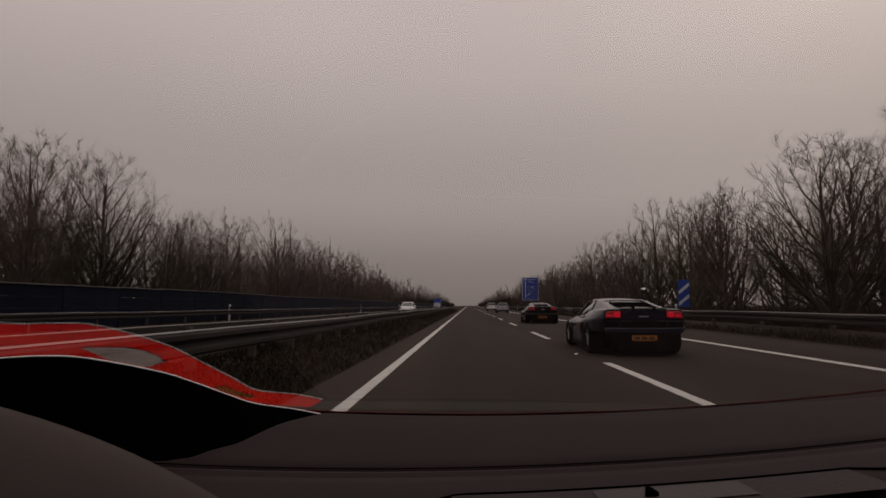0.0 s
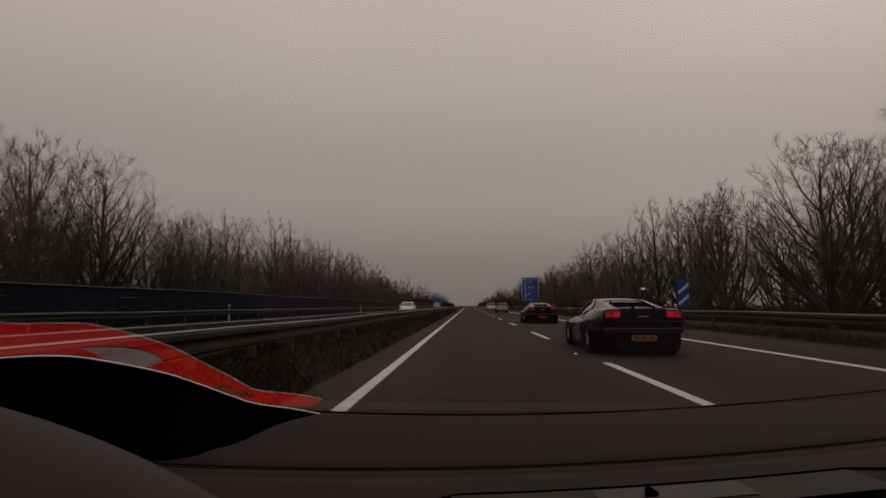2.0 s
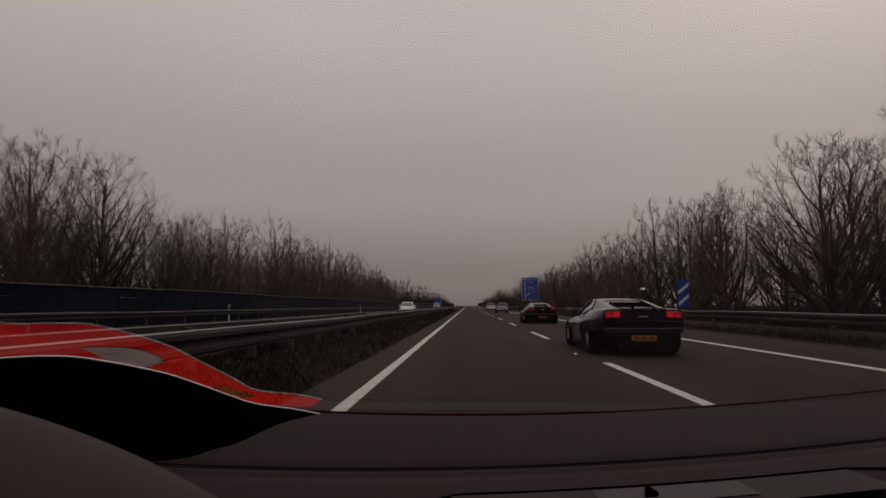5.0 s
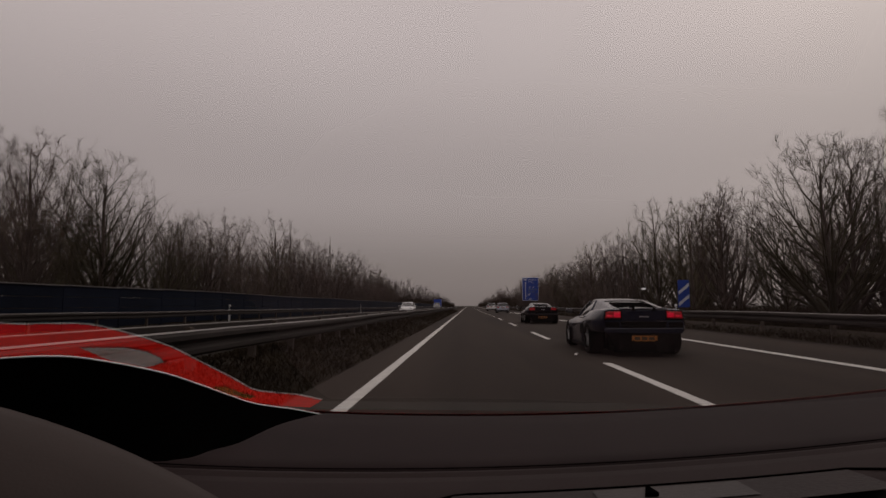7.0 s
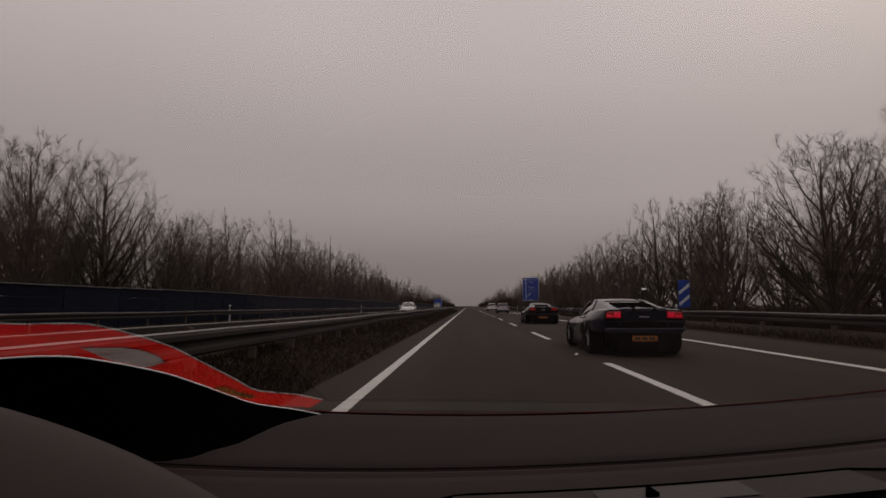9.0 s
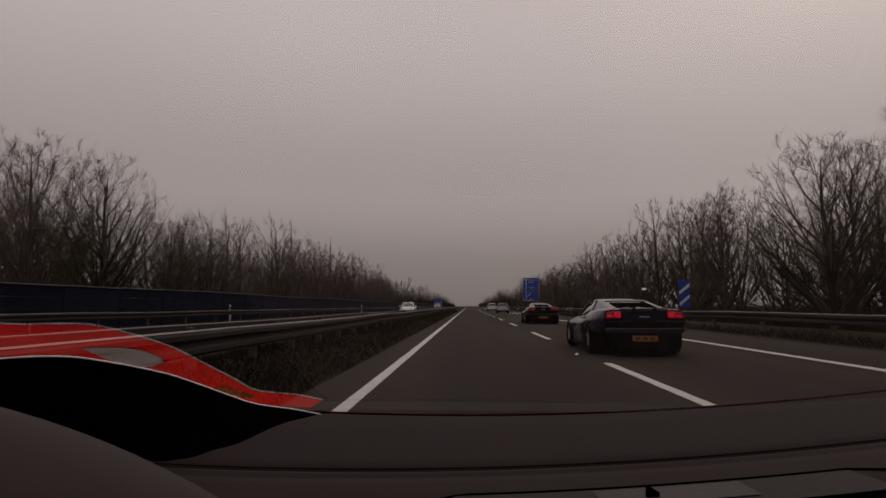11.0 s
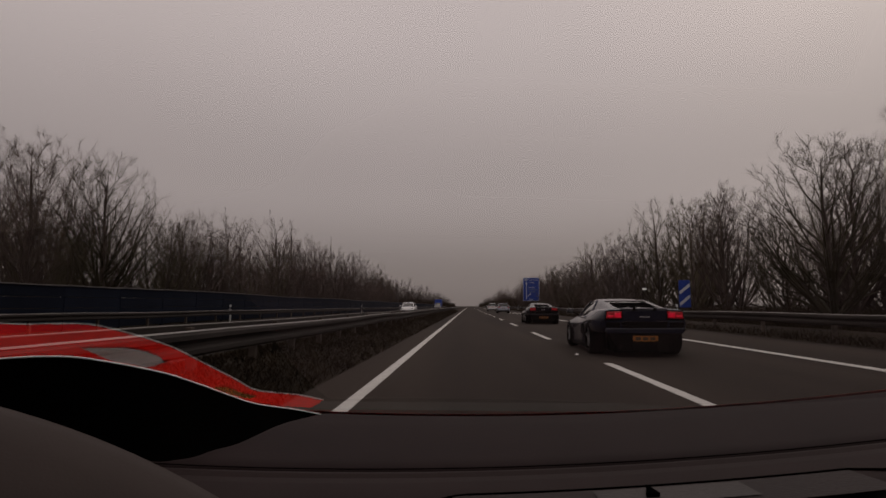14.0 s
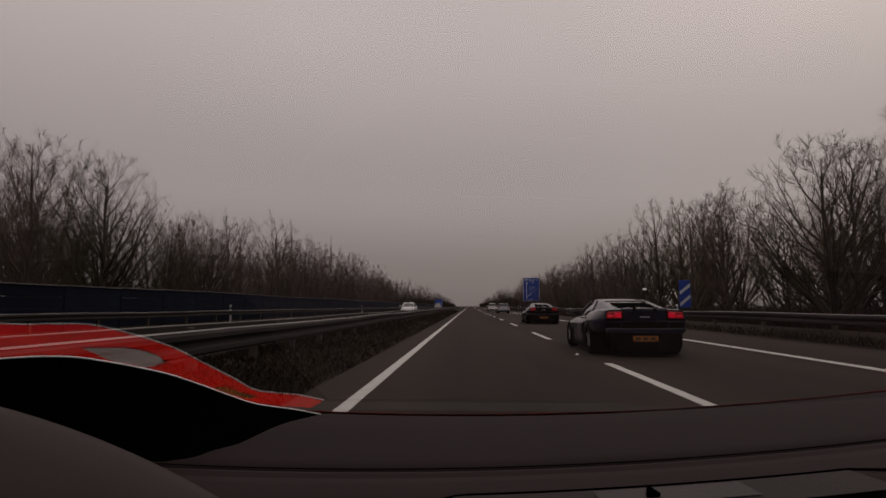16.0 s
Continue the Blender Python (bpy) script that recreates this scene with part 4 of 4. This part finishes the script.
part("instrument_hood", loft([[rim(t, a, -0.0012 if a < 0 else 0.0) for t in TS] for a in (-0.003, -0.001, 0.04, 0.08, 0.12, 0.16, 0.20)]), RED_LEATHER, own, "red leather instrument hood", True)
BASE_X = [(-3, -0.72), (0, -0.50), (2, -0.40), (3, -0.333), (4, -0.312), (5, -0.292), (6, -0.278), (7, -0.258), (8, -0.236)]
BASE_Y = [(-3, 0.58), (0, 0.58), (2, 0.585), (3, 0.600), (4, 0.635), (5, 0.69), (6, 0.76), (7, 0.84), (8, 0.920)]
# near-black sheet from rim to base paints the shadow inside the hood
part("instrument_recess", loft([[rim(t, -0.001, -0.002) for t in TS], [(curve_at(BASE_X, t), curve_at(BASE_Y, t), EZ - 0.20 - 0.2 * max(0, 3 - t) / 3) for t in TS]]), HOOD_BLACK, own, "instrument recess closed by a sheet painted black for its shade", True)
part("hood_piping", tube([rim(t, -0.0034, -0.0028) for t in TS], 0.0011, 6), PIPING, own, "pale edge piping", True)


def hood_patch(name, t0, t1, a0, a1, mat, label):
    rows = [[rim(t0 + (t1 - t0) * i / 10, a0 + (a1 - a0) * j / 3, 0.0015) for i in range(11)] for j in range(4)]
    return part(name, loft(rows), mat, own, label, True)


hood_patch("grey_insert", 0.4, 2.8, 0.075, 0.16, material("grey_leather", (0.42, 0.36, 0.34), 0.7, vary=0.2, scale=20, fine=200), "grey leather insert on the hood")
hood_patch("dark_insert", 3.0, 3.35, 0.085, 0.12, TRIM, "small dark insert on the hood")
hood_patch("amber_insert", 5.4, 6.2, 0.03, 0.06, AMBER, "small amber patch on the hood")

# smooth column cover in the foreground
COVER = [(0.30, -0.14), (0.34, -0.075), (0.385, -0.028), (0.42, -0.006), (0.45, 0.0), (0.48, -0.006), (0.50, -0.03), (0.505, -0.12)]
part("steering_column_cover", loft([[(-0.592 + 0.83 * math.sin(a), y, EZ - 0.8878 + 0.83 * math.cos(a) + dz) for y, dz in COVER] for a in [radians(-14 + 2 * i) for i in range(29)]]), material("column_cover_grain", (0.040, 0.030, 0.027), 0.75, vary=0.15, scale=9, fine=420, bump=0.05, spec=0.15), own, "smooth grey steering column cover", True)


# vent panel let into the fascia
def fascia(x, y, lift):
    return (x, y, dash_z(x, y) + lift)


VY = 0.509
VX = [-0.015 + 0.0145 * i for i in range(24)]
part("vent_panel", loft([[fascia(x, y, 0.0008) for x in VX] for y in (VY - 0.002, VY - 0.018, VY - 0.036, VY - 0.05, VY - 0.062)]), material("vent_plastic", (0.0178, 0.0110, 0.0106), 0.8, vary=0.2, scale=14, fine=300, spec=0.3), own, "satin plastic vent panel", True)
part("vent_seam", tube([fascia(-0.034, VY - 0.03, 0.001), fascia(-0.026, VY - 0.012, 0.001), fascia(-0.012, VY - 0.002, 0.001)] + [fascia(x, VY, 0.001) for x in VX[1:]] + [fascia(0.34, VY - 0.012, 0.001), fascia(0.37, VY - 0.026, 0.001)], 0.0011), HOOD_BLACK, own, smooth=True)
part("vent_flap", loft([[fascia(0.104 + 0.012 * i, y, 0.0018) for i in range(11)] for y in (VY - 0.008, VY - 0.018, VY - 0.034, VY - 0.048)]), material("vent_metal", (0.0205, 0.0136, 0.0128), 0.7, metal=0.0, vary=0.2, scale=14, fine=300), own, "paler satin flap")
bm = bmesh.new()
tri = (fascia(0.140, 0.474, 0.0022), fascia(0.151, 0.474, 0.0022), fascia(0.148, 0.500, 0.0022))
lo = [bm.verts.new(p) for p in tri]
hi = [bm.verts.new((p[0], p[1], p[2] + 0.003)) for p in tri]
bm.faces.new(lo[::-1])
bm.faces.new(hi)
for i in range(3):
    bm.faces.new((lo[i], lo[(i + 1) % 3], hi[(i + 1) % 3], hi[i]))
part("warning_switch", bm, HOOD_BLACK, own, "small black triangular switch")

# red bonnet and bodywork, falling away in front of the windscreen
def bonnet_point(x, y):
    z = y * (-0.1850 + 0.082 * (x / y + 0.055) ** 2)
    return (x, y, EZ + z - 0.10 * (y - 1.05) ** 2 - (0.25 * max(0, abs(x) - 0.82)))


part("bonnet", loft([[bonnet_point(-0.95 + 0.05 * i, 1.0 + 0.06 * j) for i in range(39)] for j in range(23)]), RED, own, "glossy red bonnet", True)
part("front_bodywork", loft([ring(*s) for s in ((0.99, .88, .95, .85, .14, .55, .70, .74), (1.6, .90, .96, .82, .14, .52, .62, .64), (2.2, .80, .88, .70, .16, .42, .48, .50), (2.4, .60, .70, .5, .2, .36, .40, .42))], closed=True), RED, own, smooth=True)
part("rear_bodywork", loft([ring(*s) for s in ((-2.1, .75, .85, .7, .3, .55, .78, .80), (-1.9, .88, .95, .78, .18, .6, .84, .88), (-1.2, .90, .97, .78, .14, .62, .86, .98), (-0.61, .90, .96, .74, .14, .6, .86, 1.12))], closed=True), RED, own, smooth=True)
for sd in (-1, 1):
    wheel(own, sd * .83, 1.62, .34, .25, sd)
    wheel(own, sd * .82, -1.15, .345, .32, sd)

# windscreen, and the roof and cabin shell round the camera
SCREEN = [(0.975, -0.182), (0.80, -0.1136), (0.60, -0.035), (0.40, 0.0436), (0.10, 0.1615)]
glass = part("windscreen", loft([[(x, y, EZ + z) for x in (-0.93, -0.5, 0.0, 0.5, 0.93)] for y, z in SCREEN]), GLASS, own, "clear steeply raked windscreen")
glass.data.flip_normals()  # the cabin side is the front of the pane
glass.visible_shadow = False
for p in ((0.1462, 0.4805, 0.012), (0.1216, 0.6536, -0.056)):
    bm = bmesh.new()
    bmesh.ops.create_icosphere(bm, subdivisions=2, radius=0.0014)
    for v in bm.verts:
        v.co = Vector((p[0] + v.co.x * 1.5, p[1] + v.co.y + 0.1 * v.co.x, EZ + p[2] + 0.002 + v.co.z * 0.6))
    part("insect_mark", bm, PIPING, own, "pale insect mark on the glass", True)
# roof and cabin walls are unseen, added to keep sky light off the dashboard
part("headliner", boxed(-0.80, 0.80, -0.55, 0.10, EZ + 0.16, EZ + 0.19, bevel=0.01), HEADLINER, own, "dark roof lining")
part("rear_bulkhead", boxed(-0.85, 0.85, -0.60, -0.55, 0.15, EZ + 0.16, bevel=0.01), HEADLINER, own)
part("cabin_floor", boxed(-0.85, 0.85, -0.60, 0.95, 0.12, 0.16), HEADLINER, own)
part("firewall", boxed(-0.85, 0.85, 0.965, 0.99, 0.12, EZ - 0.20), HEADLINER, own)
for sd in (-1, 1):
    part("door", boxed(min(sd * .87, sd * .95), max(sd * .87, sd * .95), -0.60, 0.98, 0.14, EZ - 0.16, bevel=0.02), RED, own, "red door")
    part("door_trim", boxed(min(sd * .84, sd * .868), max(sd * .84, sd * .868), -0.55, 0.955, 0.17, EZ - 0.16, bevel=0.01), HEADLINER, own, "dark door trim")
    part("windscreen_pillar", tube([(sd * .95, 0.96, EZ - .175), (sd * .94, 0.55, EZ - .01), (sd * .86, 0.05, EZ + .17)], 0.03), TRIM, own)
    part("rear_pillar", tube([(sd * .88, -0.57, EZ - .14), (sd * .79, -0.52, EZ + .17)], 0.05), TRIM, own)
